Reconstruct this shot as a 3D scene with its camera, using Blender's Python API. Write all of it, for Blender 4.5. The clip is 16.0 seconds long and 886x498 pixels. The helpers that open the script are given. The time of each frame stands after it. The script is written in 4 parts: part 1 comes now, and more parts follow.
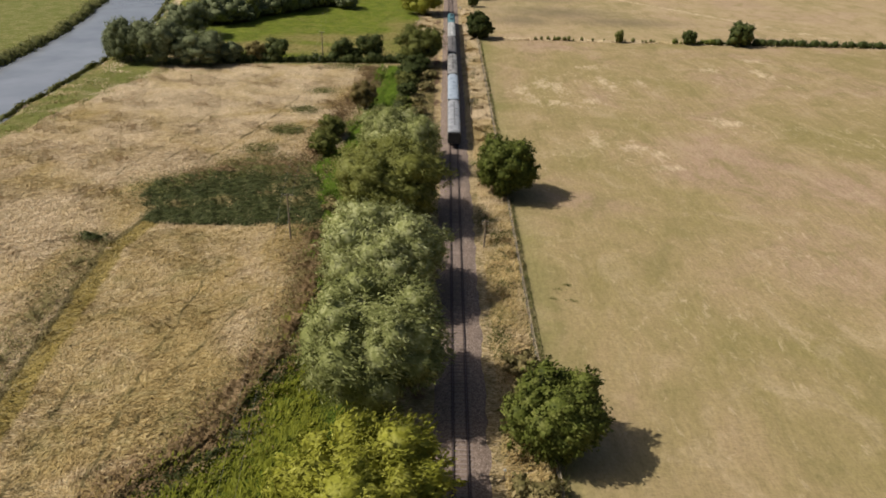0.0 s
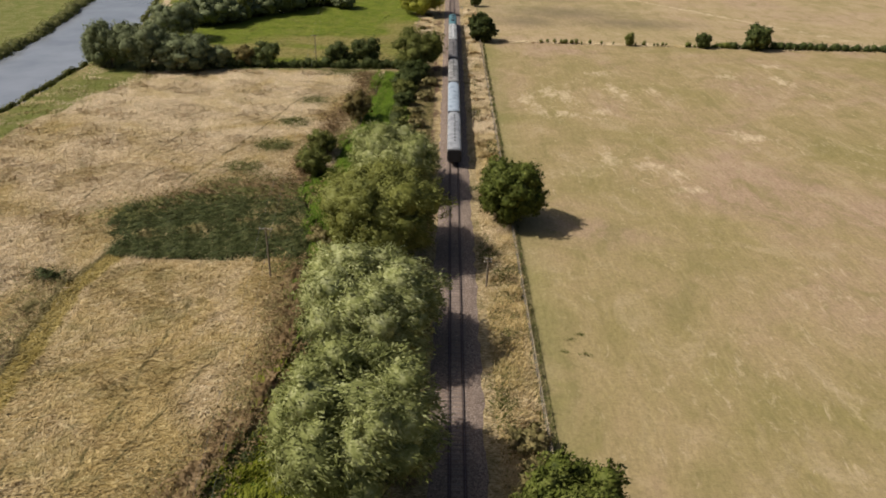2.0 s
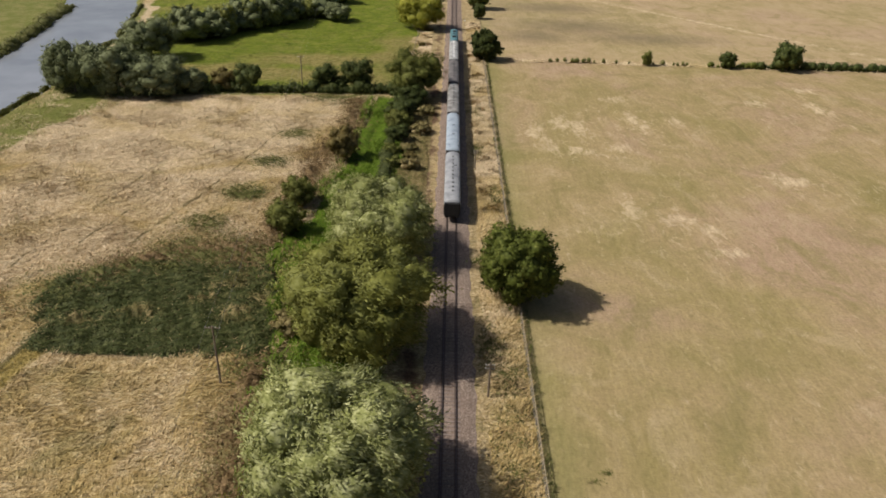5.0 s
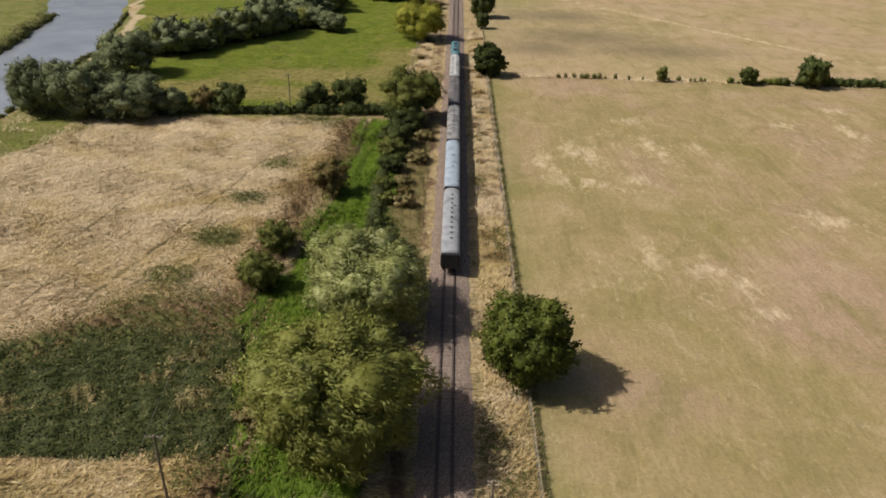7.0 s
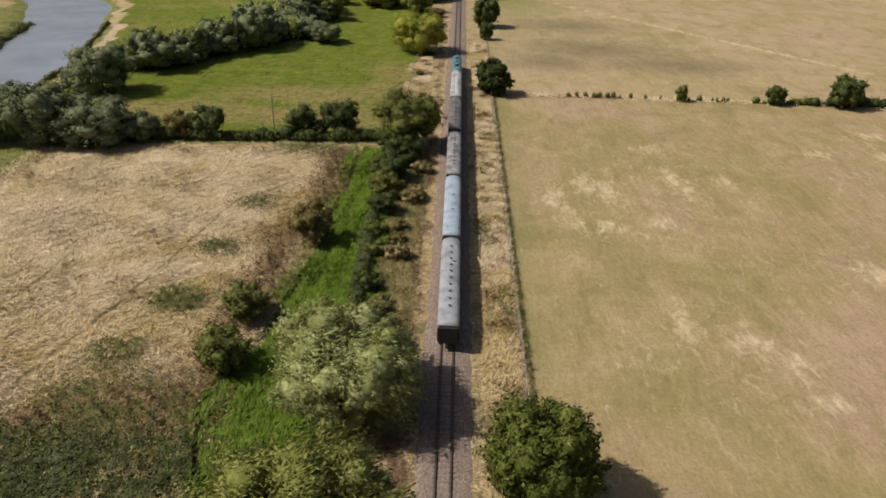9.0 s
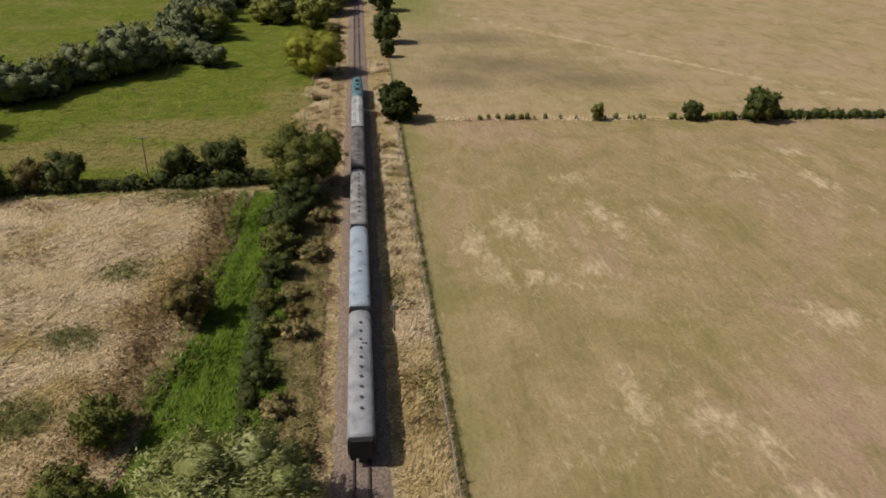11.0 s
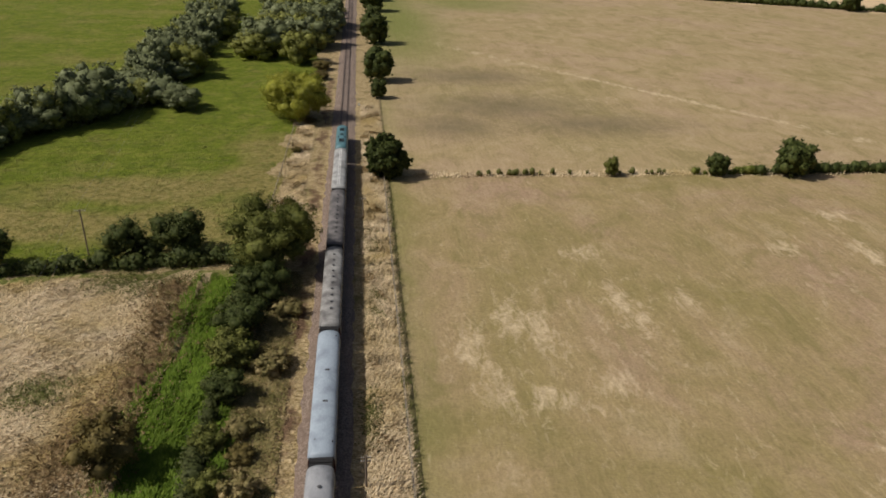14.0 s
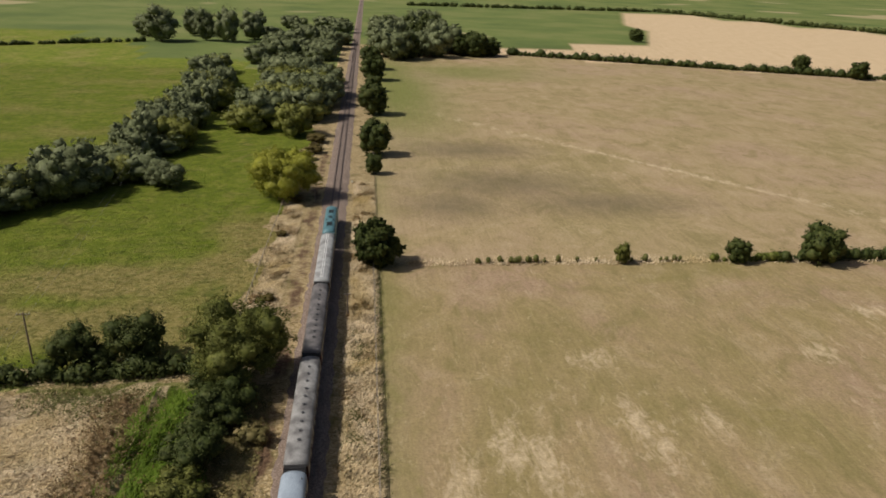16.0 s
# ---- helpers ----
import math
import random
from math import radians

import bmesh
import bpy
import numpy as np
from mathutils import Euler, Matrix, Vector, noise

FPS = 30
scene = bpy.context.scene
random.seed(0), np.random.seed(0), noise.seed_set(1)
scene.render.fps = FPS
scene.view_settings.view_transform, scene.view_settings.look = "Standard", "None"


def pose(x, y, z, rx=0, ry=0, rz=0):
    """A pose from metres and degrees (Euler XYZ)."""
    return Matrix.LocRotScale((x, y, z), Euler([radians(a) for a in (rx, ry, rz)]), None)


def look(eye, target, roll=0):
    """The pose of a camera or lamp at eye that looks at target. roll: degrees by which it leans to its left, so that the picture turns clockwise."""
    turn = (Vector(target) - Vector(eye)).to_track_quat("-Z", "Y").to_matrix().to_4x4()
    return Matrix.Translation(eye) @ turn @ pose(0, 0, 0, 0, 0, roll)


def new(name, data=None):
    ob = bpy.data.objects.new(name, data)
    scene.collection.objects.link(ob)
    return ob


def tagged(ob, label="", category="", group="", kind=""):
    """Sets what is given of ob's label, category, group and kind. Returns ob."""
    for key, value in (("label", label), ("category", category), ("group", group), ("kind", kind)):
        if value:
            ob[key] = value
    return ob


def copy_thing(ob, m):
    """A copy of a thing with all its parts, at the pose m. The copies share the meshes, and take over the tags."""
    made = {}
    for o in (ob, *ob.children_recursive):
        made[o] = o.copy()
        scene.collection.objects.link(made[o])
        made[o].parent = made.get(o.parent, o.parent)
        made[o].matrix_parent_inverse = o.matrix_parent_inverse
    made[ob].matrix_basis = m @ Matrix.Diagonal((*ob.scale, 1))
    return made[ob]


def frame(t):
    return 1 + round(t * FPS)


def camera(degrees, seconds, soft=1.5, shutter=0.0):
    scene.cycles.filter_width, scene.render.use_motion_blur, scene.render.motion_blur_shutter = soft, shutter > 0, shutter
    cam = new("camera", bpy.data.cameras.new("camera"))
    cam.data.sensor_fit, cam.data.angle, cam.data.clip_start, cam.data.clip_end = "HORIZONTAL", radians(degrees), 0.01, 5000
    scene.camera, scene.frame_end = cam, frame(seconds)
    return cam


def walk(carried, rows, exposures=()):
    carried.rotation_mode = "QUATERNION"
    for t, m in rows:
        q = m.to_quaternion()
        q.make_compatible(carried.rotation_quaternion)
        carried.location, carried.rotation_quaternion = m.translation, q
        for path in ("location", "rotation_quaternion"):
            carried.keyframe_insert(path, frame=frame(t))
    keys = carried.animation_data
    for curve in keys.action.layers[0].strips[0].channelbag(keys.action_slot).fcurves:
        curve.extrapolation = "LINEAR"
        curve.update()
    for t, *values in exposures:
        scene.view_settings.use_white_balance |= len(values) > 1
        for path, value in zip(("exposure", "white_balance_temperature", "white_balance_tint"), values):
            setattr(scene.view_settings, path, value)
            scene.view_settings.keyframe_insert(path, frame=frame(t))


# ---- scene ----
cam = camera(63.9, 16.0, soft=1.75)
METRES, EYE, SIDE, TURN = 123.8, 51.5, -2.9, -0.54
ROWS = [
    (0.0, 0.0, 0.0, 0.0, 0.85, -28.38, -1.58),
    (0.5, 0.0007, 0.0243, -0.0006, 0.91, -28.5, -1.59),
    (1.0, 0.0014, 0.0504, -0.0005, 0.96, -28.62, -1.6),
    (1.5, 0.0023, 0.0777, -0.0005, 1.02, -28.73, -1.62),
    (2.0, 0.0034, 0.106, -0.0002, 1.08, -28.83, -1.64),
    (2.5, 0.0046, 0.1347, 0.0004, 1.14, -28.92, -1.65),
    (3.0, 0.0063, 0.1639, 0.0008, 1.22, -28.99, -1.65),
    (3.5, 0.0073, 0.1934, 0.0016, 1.31, -28.75, -1.67),
    (4.0, 0.0083, 0.2234, 0.0026, 1.36, -28.78, -1.7),
    (6.5, 0.0137, 0.3805, 0.0084, 1.69, -28.92, -1.71),
    (7.0, 0.0143, 0.4143, 0.0087, 1.75, -28.92, -1.71),
    (7.5, 0.0147, 0.4486, 0.0091, 1.81, -28.93, -1.73),
    (8.0, 0.015, 0.4838, 0.0094, 1.88, -28.95, -1.74),
    (8.5, 0.0149, 0.5207, 0.0094, 1.94, -28.97, -1.75),
    (9.0, 0.0148, 0.5581, 0.009, 2.0, -28.96, -1.8),
    (9.5, 0.016, 0.5958, 0.008, 1.97, -28.92, -1.79),
    (9.6, 0.0161, 0.6030, 0.0077, 0.61, -28.80, -1.85),
    (9.7, 0.0162, 0.6101, 0.0074, -1.79, -28.59, -1.96),
    (9.8, 0.0162, 0.6173, 0.0071, -3.98, -28.39, -2.06),
    (9.9, 0.0163, 0.6244, 0.0068, -5.03, -28.30, -2.11),
    (10.0, 0.0164, 0.6316, 0.0065, -5.56, -28.25, -2.13),
    (12.5, 0.0332, 0.7931, 0.008, -5.73, -28.46, -2.06),
    (13.0, 0.0377, 0.8217, 0.0088, -5.73, -28.51, -2.08),
    (13.5, 0.0439, 0.8502, 0.0103, -5.69, -28.55, -2.09),
    (14.0, 0.0506, 0.8797, 0.0114, -5.56, -26.73, -2.08),
    (14.5, 0.0581, 0.908, 0.0118, -5.39, -24.35, -2.02),
    (15.0, 0.0649, 0.936, 0.0127, -5.25, -22.69, -2.01),
    (15.5, 0.0708, 0.965, 0.0135, -5.17, -22.0, -2.0),
    (16.0, 0.0766, 0.9935, 0.0151, -5.11, -21.99, -2.03),
]
walk(cam, [(t, pose(SIDE, 0, EYE, 0, 0, TURN) @ pose(METRES * x, METRES * y, METRES * z, 90 + pitch, roll, yaw)) for t, x, y, z, yaw, pitch, roll in ROWS],
     [(0.0, -0.06), (9.0, -0.1), (10.0, -0.28), (12.5, -0.4), (16.0, -0.38)])

# ---- light ----
SUN_FROM = Vector((-1.0, -0.1, 1.14)).normalized()
world = bpy.data.worlds.new("sky")
scene.world = world
world.use_nodes = True
wn = world.node_tree
sky = wn.nodes.new("ShaderNodeTexSky")
sky.sky_type, sky.sun_disc = "NISHITA", False
sky.sun_elevation, sky.sun_rotation = math.asin(SUN_FROM.z), radians(265)
sky.dust_density, sky.air_density = 4.0, 0.9
wn.links.new(sky.outputs[0], wn.nodes["Background"].inputs[0])
wn.nodes["Background"].inputs[1].default_value = 0.068
sun_data = bpy.data.lights.new("sun", "SUN")
sun_data.energy, sun_data.angle, sun_data.color = 4.55, radians(0.6), (1.0, 0.95, 0.88)
sun = new("sun", sun_data)
sun.matrix_world = look(SUN_FROM * 300, (0, 0, 0))


# ---- materials ----
class Nodes:
    """A small wrapper for writing node materials."""

    def __init__(self, name):
        self.mat = bpy.data.materials.new(name)
        self.mat.use_nodes = True
        self.tree = self.mat.node_tree
        self.bsdf = self.tree.nodes["Principled BSDF"]
        self.out = self.tree.nodes["Material Output"]
        self.where = self.add("ShaderNodeTexCoord").outputs["Object"]

    def add(self, kind, **props):
        n = self.tree.nodes.new(kind)
        for k, v in props.items():
            setattr(n, k, v)
        return n

    def link(self, a, b):
        self.tree.links.new(a, b)

    def put(self, socket, v):
        if isinstance(v, (int, float)):
            socket.default_value = v
        elif isinstance(v, tuple):
            socket.default_value = (*v, 1.0) if len(v) == 3 and len(socket.default_value) == 4 else v
        else:
            self.link(v, socket)

    def noise(self, scale, detail=3.0, rough=0.55, stretch=None, turn=0.0, warp=0.0):
        n = self.add("ShaderNodeTexNoise")
        n.inputs["Scale"].default_value, n.inputs["Detail"].default_value = scale, detail
        n.inputs["Roughness"].default_value, n.inputs["Distortion"].default_value = rough, warp
        if stretch:
            m = self.add("ShaderNodeMapping")
            m.inputs["Scale"].default_value = stretch
            m.inputs["Rotation"].default_value = (0, 0, radians(turn))
            self.link(self.where, m.inputs["Vector"])
            self.link(m.outputs[0], n.inputs["Vector"])
        else:
            self.link(self.where, n.inputs["Vector"])
        return n.outputs["Fac"]

    def ramp(self, fac, *stops):
        r = self.add("ShaderNodeValToRGB")
        e = r.color_ramp.elements
        while len(e) < len(stops):
            e.new(0.5)
        for el, (p, c) in zip(e, stops):
            el.position = p
            el.color = (c, c, c, 1) if isinstance(c, (int, float)) else (*c, 1)
        self.put(r.inputs[0], fac)
        return r.outputs[0]

    def mix(self, fac, a, b, mode="MIX"):
        m = self.add("ShaderNodeMix", data_type="RGBA", blend_type=mode)
        self.put(m.inputs[0], fac)
        self.put(m.inputs[6], a)
        self.put(m.inputs[7], b)
        return m.outputs[2]

    def calc(self, op, a, b=0.0, clamp=False):
        m = self.add("ShaderNodeMath", operation=op, use_clamp=clamp)
        self.put(m.inputs[0], a)
        self.put(m.inputs[1], b)
        return m.outputs[0]

    def bump(self, height, strength, distance):
        b = self.add("ShaderNodeBump")
        b.inputs["Strength"].default_value, b.inputs["Distance"].default_value = strength, distance
        self.link(height, b.inputs["Height"])
        self.link(b.outputs[0], self.bsdf.inputs["Normal"])

    def done(self, color, rough=0.8, metal=0.0):
        self.put(self.bsdf.inputs["Base Color"], color)
        self.put(self.bsdf.inputs["Roughness"], rough)
        self.put(self.bsdf.inputs["Metallic"], metal)
        return self.mat


def plain(name, color, rough=0.6, metal=0.0, vary=0.25, scale=3.0, bump=0.0):
    """Painted or bare surface with soft stains and fine grain."""
    n = Nodes(name)
    a = n.ramp(n.noise(scale, 4), (0.3, tuple(c * (1 - vary) for c in color)), (0.7, tuple(min(1, c * (1 + vary)) for c in color)))
    b = n.ramp(n.noise(scale * 14, 2), (0.2, 0.85), (0.8, 1.1))
    col = n.mix(1.0, a, b, "MULTIPLY")
    if bump:
        n.bump(n.noise(scale * 10, 3), bump, 0.02)
    return n.done(col, rough, metal)


def leaf(name, dark, mid, light, rough=0.6, through_light=0.25, clump=1.1, vary=0.16):
    """Foliage whose sprays differ leaf by leaf, clump by clump and tree by tree."""
    n = Nodes(name)
    geo = n.add("ShaderNodeNewGeometry").outputs["Random Per Island"]
    tree = n.add("ShaderNodeObjectInfo").outputs["Random"]
    f = n.calc("ADD", n.calc("MULTIPLY", geo, vary), n.calc("MULTIPLY", n.noise(clump, 3, 0.6), 1.0 - vary))
    f = n.calc("ADD", f, n.calc("MULTIPLY", n.calc("SUBTRACT", tree, 0.5), 0.08))
    col = n.ramp(f, (0.25, dark), (0.5, mid), (0.75, light))
    n.done(col, rough)
    n.bsdf.inputs["Specular IOR Level"].default_value = 0.12
    tr = n.add("ShaderNodeBsdfTranslucent")
    n.link(col, tr.inputs[0])
    mx = n.add("ShaderNodeMixShader")
    mx.inputs[0].default_value = through_light
    n.link(n.bsdf.outputs[0], mx.inputs[1])
    n.link(tr.outputs[0], mx.inputs[2])
    n.link(mx.outputs[0], n.out.inputs[0])
    return n.mat


def trodden(n, a, b, half, wobble):
    """How far a place lies on a trodden line from a to b."""
    sep = n.add("ShaderNodeSeparateXYZ")
    n.link(n.where, sep.inputs[0])
    length = math.hypot(b[0] - a[0], b[1] - a[1])
    dx, dy = (b[0] - a[0]) / length, (b[1] - a[1]) / length
    across = n.calc("ADD", n.calc("ADD", n.calc("MULTIPLY", sep.outputs[0], -dy), n.calc("MULTIPLY", sep.outputs[1], dx)), dy * a[0] - dx * a[1])
    along = n.calc("ADD", n.calc("ADD", n.calc("MULTIPLY", sep.outputs[0], dx), n.calc("MULTIPLY", sep.outputs[1], dy)), -dx * a[0] - dy * a[1])
    off = n.calc("ABSOLUTE", n.calc("ADD", across, wobble))
    on = n.calc("MULTIPLY", n.calc("GREATER_THAN", along, 0.0), n.calc("LESS_THAN", along, length))
    return n.calc("MULTIPLY", on, n.ramp(n.calc("MULTIPLY", off, 0.5 / half), (0.3, 1.0), (0.5, 0.0)))


TRODDEN = (((-48.2, 128), (-42.5, 149), 0.35), ((-42.5, 149), (-36.5, 181), 0.22), ((-35.0, 47), (-36.0, 63), 0.3), ((-36.0, 63), (-34.5, 90), 0.22), ((-34.5, 48), (-33.4, 60), 0.25),
           ((-33.4, 60), (-27.5, 81), 0.25), ((-42.0, 44), (-42.5, 70), 0.2), ((-62.0, 120), (-55.0, 160), 0.2), ((-56, 128), (-50, 148), 0.2))


def straw_colour(n):
    """Tall lodged dry grass: tufts laid over in swirls, shade painted into the creases between them, golden and greener
    drifts.
    """
    wisp = n.noise(1.5, 5, 0.62, (0.9, 1.7, 1), -14, 1.6)
    tuft = n.noise(0.62, 4, 0.55, (0.75, 1.6, 1), -14, 2.4)
    sep = n.add("ShaderNodeSeparateXYZ")
    n.link(n.where, sep.inputs[0])
    # the plot between path, brambles and gully has ripened more golden than the rest
    plot = n.calc("MULTIPLY", n.ramp(n.calc("MULTIPLY", sep.outputs[1], 0.005), (0.5, 1.0), (0.54, 0.0)), n.ramp(n.calc("ADD", n.calc("MULTIPLY", sep.outputs[0], 0.01), n.calc("ADD", 0.97, n.calc("MULTIPLY", n.noise(0.12, 4, 0.6), 0.06))), (0.505, 0.0), (0.52, 1.0)))
    drift = n.calc("ADD", n.noise(0.055, 5, 0.62, None, 0, 0.8), n.calc("MULTIPLY", plot, 0.11))
    f = n.calc("ADD", n.calc("MULTIPLY", wisp, 0.55), n.calc("MULTIPLY", tuft, 0.45))
    # the dark ends of both ramps paint shade into hollows between tufts
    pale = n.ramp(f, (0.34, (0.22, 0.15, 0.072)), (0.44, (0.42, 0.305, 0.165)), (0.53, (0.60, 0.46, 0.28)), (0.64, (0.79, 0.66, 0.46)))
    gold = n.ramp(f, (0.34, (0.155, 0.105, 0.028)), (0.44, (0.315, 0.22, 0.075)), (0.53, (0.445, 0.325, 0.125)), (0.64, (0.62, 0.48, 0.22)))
    pale = n.mix(n.ramp(n.calc("MULTIPLY", sep.outputs[1], 0.005), (0.68, 0.0), (0.86, 0.3)), pale, (0.80, 0.66, 0.45))
    c = n.mix(n.ramp(drift, (0.44, 0.0), (0.64, 0.85)), pale, gold)
    # russet drifts, and shade painted as dark creases where the stems lie apart
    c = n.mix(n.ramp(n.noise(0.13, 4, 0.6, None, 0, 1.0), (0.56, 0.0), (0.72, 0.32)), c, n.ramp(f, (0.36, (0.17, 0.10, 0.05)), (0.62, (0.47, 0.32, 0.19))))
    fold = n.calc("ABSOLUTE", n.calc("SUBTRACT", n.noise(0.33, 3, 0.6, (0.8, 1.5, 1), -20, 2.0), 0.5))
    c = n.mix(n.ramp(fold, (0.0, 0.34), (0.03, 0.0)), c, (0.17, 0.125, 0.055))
    wobble = n.calc("MULTIPLY", n.calc("SUBTRACT", n.noise(0.2, 3, 0.6), 0.5), 2.2)
    gaps = n.ramp(n.noise(0.28, 3, 0.6), (0.38, 0.1), (0.54, 0.75))
    for a, b, half in TRODDEN:
        c = n.mix(n.calc("MULTIPLY", trodden(n, a, b, half, wobble), gaps), c, (0.12, 0.10, 0.04))
    # a greener gold margin with a dark lip runs along the old path
    for a, b in (((-46.2, 42), (-49.0, 72)), ((-49.0, 72), (-50.8, 93)), ((-50.8, 93), (-48.6, 104))):
        c = n.mix(n.calc("MULTIPLY", trodden(n, a, b, 1.9, wobble), 0.8), c, n.ramp(f, (0.36, (0.13, 0.105, 0.02)), (0.5, (0.29, 0.215, 0.045)), (0.64, (0.45, 0.35, 0.10))))
        c = n.mix(n.calc("MULTIPLY", trodden(n, (a[0] - 1.7, a[1]), (b[0] - 1.7, b[1]), 0.6, wobble), 0.75), c, (0.10, 0.085, 0.03))
    green = n.ramp(n.calc("ADD", n.noise(0.15, 5, 0.68, None, 0, 0.6), n.calc("MULTIPLY", plot, 0.06)), (0.58, 0.0), (0.74, 0.5))
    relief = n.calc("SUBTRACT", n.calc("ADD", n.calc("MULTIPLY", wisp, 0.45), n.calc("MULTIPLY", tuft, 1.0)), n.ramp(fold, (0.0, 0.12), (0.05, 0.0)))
    return n.mix(green, c, n.ramp(f, (0.34, (0.085, 0.085, 0.026)), (0.5, (0.20, 0.18, 0.065)), (0.66, (0.38, 0.32, 0.15)))), wisp, relief


def straw():
    n = Nodes("blade_dry_straw")
    col, _, _ = straw_colour(n)
    geo = n.add("ShaderNodeNewGeometry").outputs["Random Per Island"]
    n.bsdf.inputs["Specular IOR Level"].default_value = 0.1
    return n.done(n.mix(1.0, col, n.ramp(geo, (0.0, 0.8), (1.0, 1.15)), "MULTIPLY"), 0.9)


def ground_material():
    n = Nodes("meadow_ground")

    def zones(name):
        a = n.add("ShaderNodeAttribute", attribute_name=name)
        s = n.add("ShaderNodeSeparateColor")
        n.link(a.outputs["Color"], s.inputs[0])
        return s.outputs

    edge = n.calc("MULTIPLY", n.calc("SUBTRACT", n.noise(0.5, 5, 0.7), 0.5), 1.3)

    def soft(mask, ragged=1.0):
        return n.ramp(n.calc("ADD", mask, n.calc("MULTIPLY", edge, ragged)), (0.35, 0.0), (0.65, 1.0))

    dry, lush, bramble = zones("zone_a")
    pasture, stubble, wheat = zones("zone_b")
    crop, bank, soil = zones("zone_c")
    bleach, darker, tan = zones("zone_d")
    fine = n.noise(2.2, 4, 0.6)
    big = n.noise(0.05, 4, 0.6)
    mid = n.noise(0.22, 4, 0.6)
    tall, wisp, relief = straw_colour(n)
    verge = n.ramp(wisp, (0.3, (0.17, 0.12, 0.05)), (0.43, (0.36, 0.265, 0.125)), (0.56, (0.53, 0.405, 0.225)), (0.68, (0.68, 0.54, 0.34)))
    verge = n.mix(n.ramp(mid, (0.53, 0.0), (0.68, 0.7)), verge, n.ramp(fine, (0.3, (0.07, 0.075, 0.02)), (0.7, (0.2, 0.17, 0.06))))
    lushc = n.ramp(fine, (0.25, (0.03, 0.052, 0.007)), (0.5, (0.07, 0.11, 0.012)), (0.8, (0.13, 0.18, 0.02)))
    lushc = n.mix(n.ramp(mid, (0.4, 0.0), (0.7, 0.7)), lushc, (0.115, 0.105, 0.02))
    bram = n.ramp(fine, (0.25, (0.03, 0.038, 0.014)), (0.5, (0.065, 0.075, 0.03)), (0.8, (0.15, 0.135, 0.065)))
    # pasture: green sward, straw where it has dried
    sward = n.ramp(mid, (0.3, (0.12, 0.165, 0.014)), (0.55, (0.182, 0.218, 0.026)), (0.75, (0.265, 0.258, 0.055)))
    dryish = n.ramp(wisp, (0.28, (0.20, 0.165, 0.045)), (0.5, (0.32, 0.255, 0.09)), (0.75, (0.50, 0.39, 0.2)))
    past = n.mix(n.ramp(n.calc("ADD", tan, n.calc("MULTIPLY", n.calc("SUBTRACT", big, 0.5), 1.6)), (0.3, 0.0), (0.75, 0.9)), sward, dryish)
    past = n.mix(n.ramp(n.noise(0.09, 5, 0.65, None, 0, 1.0), (0.55, 0.0), (0.7, 0.6)), past, n.ramp(fine, (0.3, (0.17, 0.155, 0.035)), (0.7, (0.36, 0.29, 0.12))))
    past = n.mix(n.ramp(n.noise(0.16, 5, 0.65, None, 0, 1.0), (0.56, 0.0), (0.68, 0.7)), past, n.ramp(fine, (0.3, (0.06, 0.085, 0.012)), (0.7, (0.13, 0.165, 0.025))))
    past = n.mix(n.ramp(n.noise(0.7, 6, 0.7), (0.34, 0.75), (0.54, 0.0)), past, (0.085, 0.10, 0.015))
    past = n.mix(n.ramp(wisp, (0.56, 0.0), (0.72, 0.5)), past, (0.33, 0.29, 0.1))
    # grazed field: drawn out along the working direction
    streak = n.noise(0.5, 5, 0.66, (1.3, 0.42, 1), 0, 0.5)
    mottle = n.noise(0.11, 6, 0.68, (1.2, 0.8, 1), 0, 0.8)
    rows = n.noise(0.8, 3, 0.6, (1.6, 0.06, 1), 0)
    stub = n.ramp(n.noise(0.024, 6, 0.62, None, 0, 0.6), (0.36, (0.262, 0.212, 0.085)), (0.5, (0.335, 0.25, 0.126)), (0.63, (0.362, 0.25, 0.162)))
    stub = n.mix(n.ramp(mottle, (0.36, 0.75), (0.5, 0.0)), stub, (0.235, 0.192, 0.08))
    stub = n.mix(n.ramp(mottle, (0.53, 0.0), (0.68, 0.55)), stub, (0.45, 0.345, 0.21))
    stub = n.mix(n.ramp(streak, (0.34, 0.27), (0.52, 0.0)), stub, (0.22, 0.175, 0.076))
    stub = n.mix(n.ramp(streak, (0.55, 0.0), (0.72, 0.22)), stub, (0.46, 0.35, 0.21))
    sep = n.add("ShaderNodeSeparateXYZ")
    n.link(n.where, sep.inputs[0])
    beyond = n.ramp(n.calc("MULTIPLY", sep.outputs[1], 0.001), (0.247, 0.0), (0.25, 1.0))
    stub = n.mix(n.calc("MULTIPLY", beyond, n.ramp(mottle, (0.35, 0.15), (0.6, 0.45))), stub, (0.47, 0.355, 0.215))
    torn = n.calc("MULTIPLY", n.calc("SUBTRACT", n.noise(0.42, 6, 0.72, (1.5, 0.7, 1), 0, 0.8), 0.5), 3.2)
    stub = n.mix(n.ramp(n.calc("ADD", bleach, torn), (0.3, 0.0), (1.25, 0.8)), stub, (0.60, 0.47, 0.305))
    stub = n.mix(n.calc("MULTIPLY", tan, n.ramp(streak, (0.3, 0.65), (0.6, 0.95))), stub, (0.19, 0.20, 0.06))
    stub = n.mix(n.ramp(fine, (0.32, 0.4), (0.52, 0.0)), stub, (0.19, 0.15, 0.066))
    # broad patch of darker brown with a ragged edge
    stub = n.mix(n.ramp(n.calc("ADD", darker, n.calc("MULTIPLY", n.calc("SUBTRACT", mid, 0.5), 0.6)), (0.15, 0.0), (0.95, 0.75)), stub, (0.16, 0.128, 0.074))
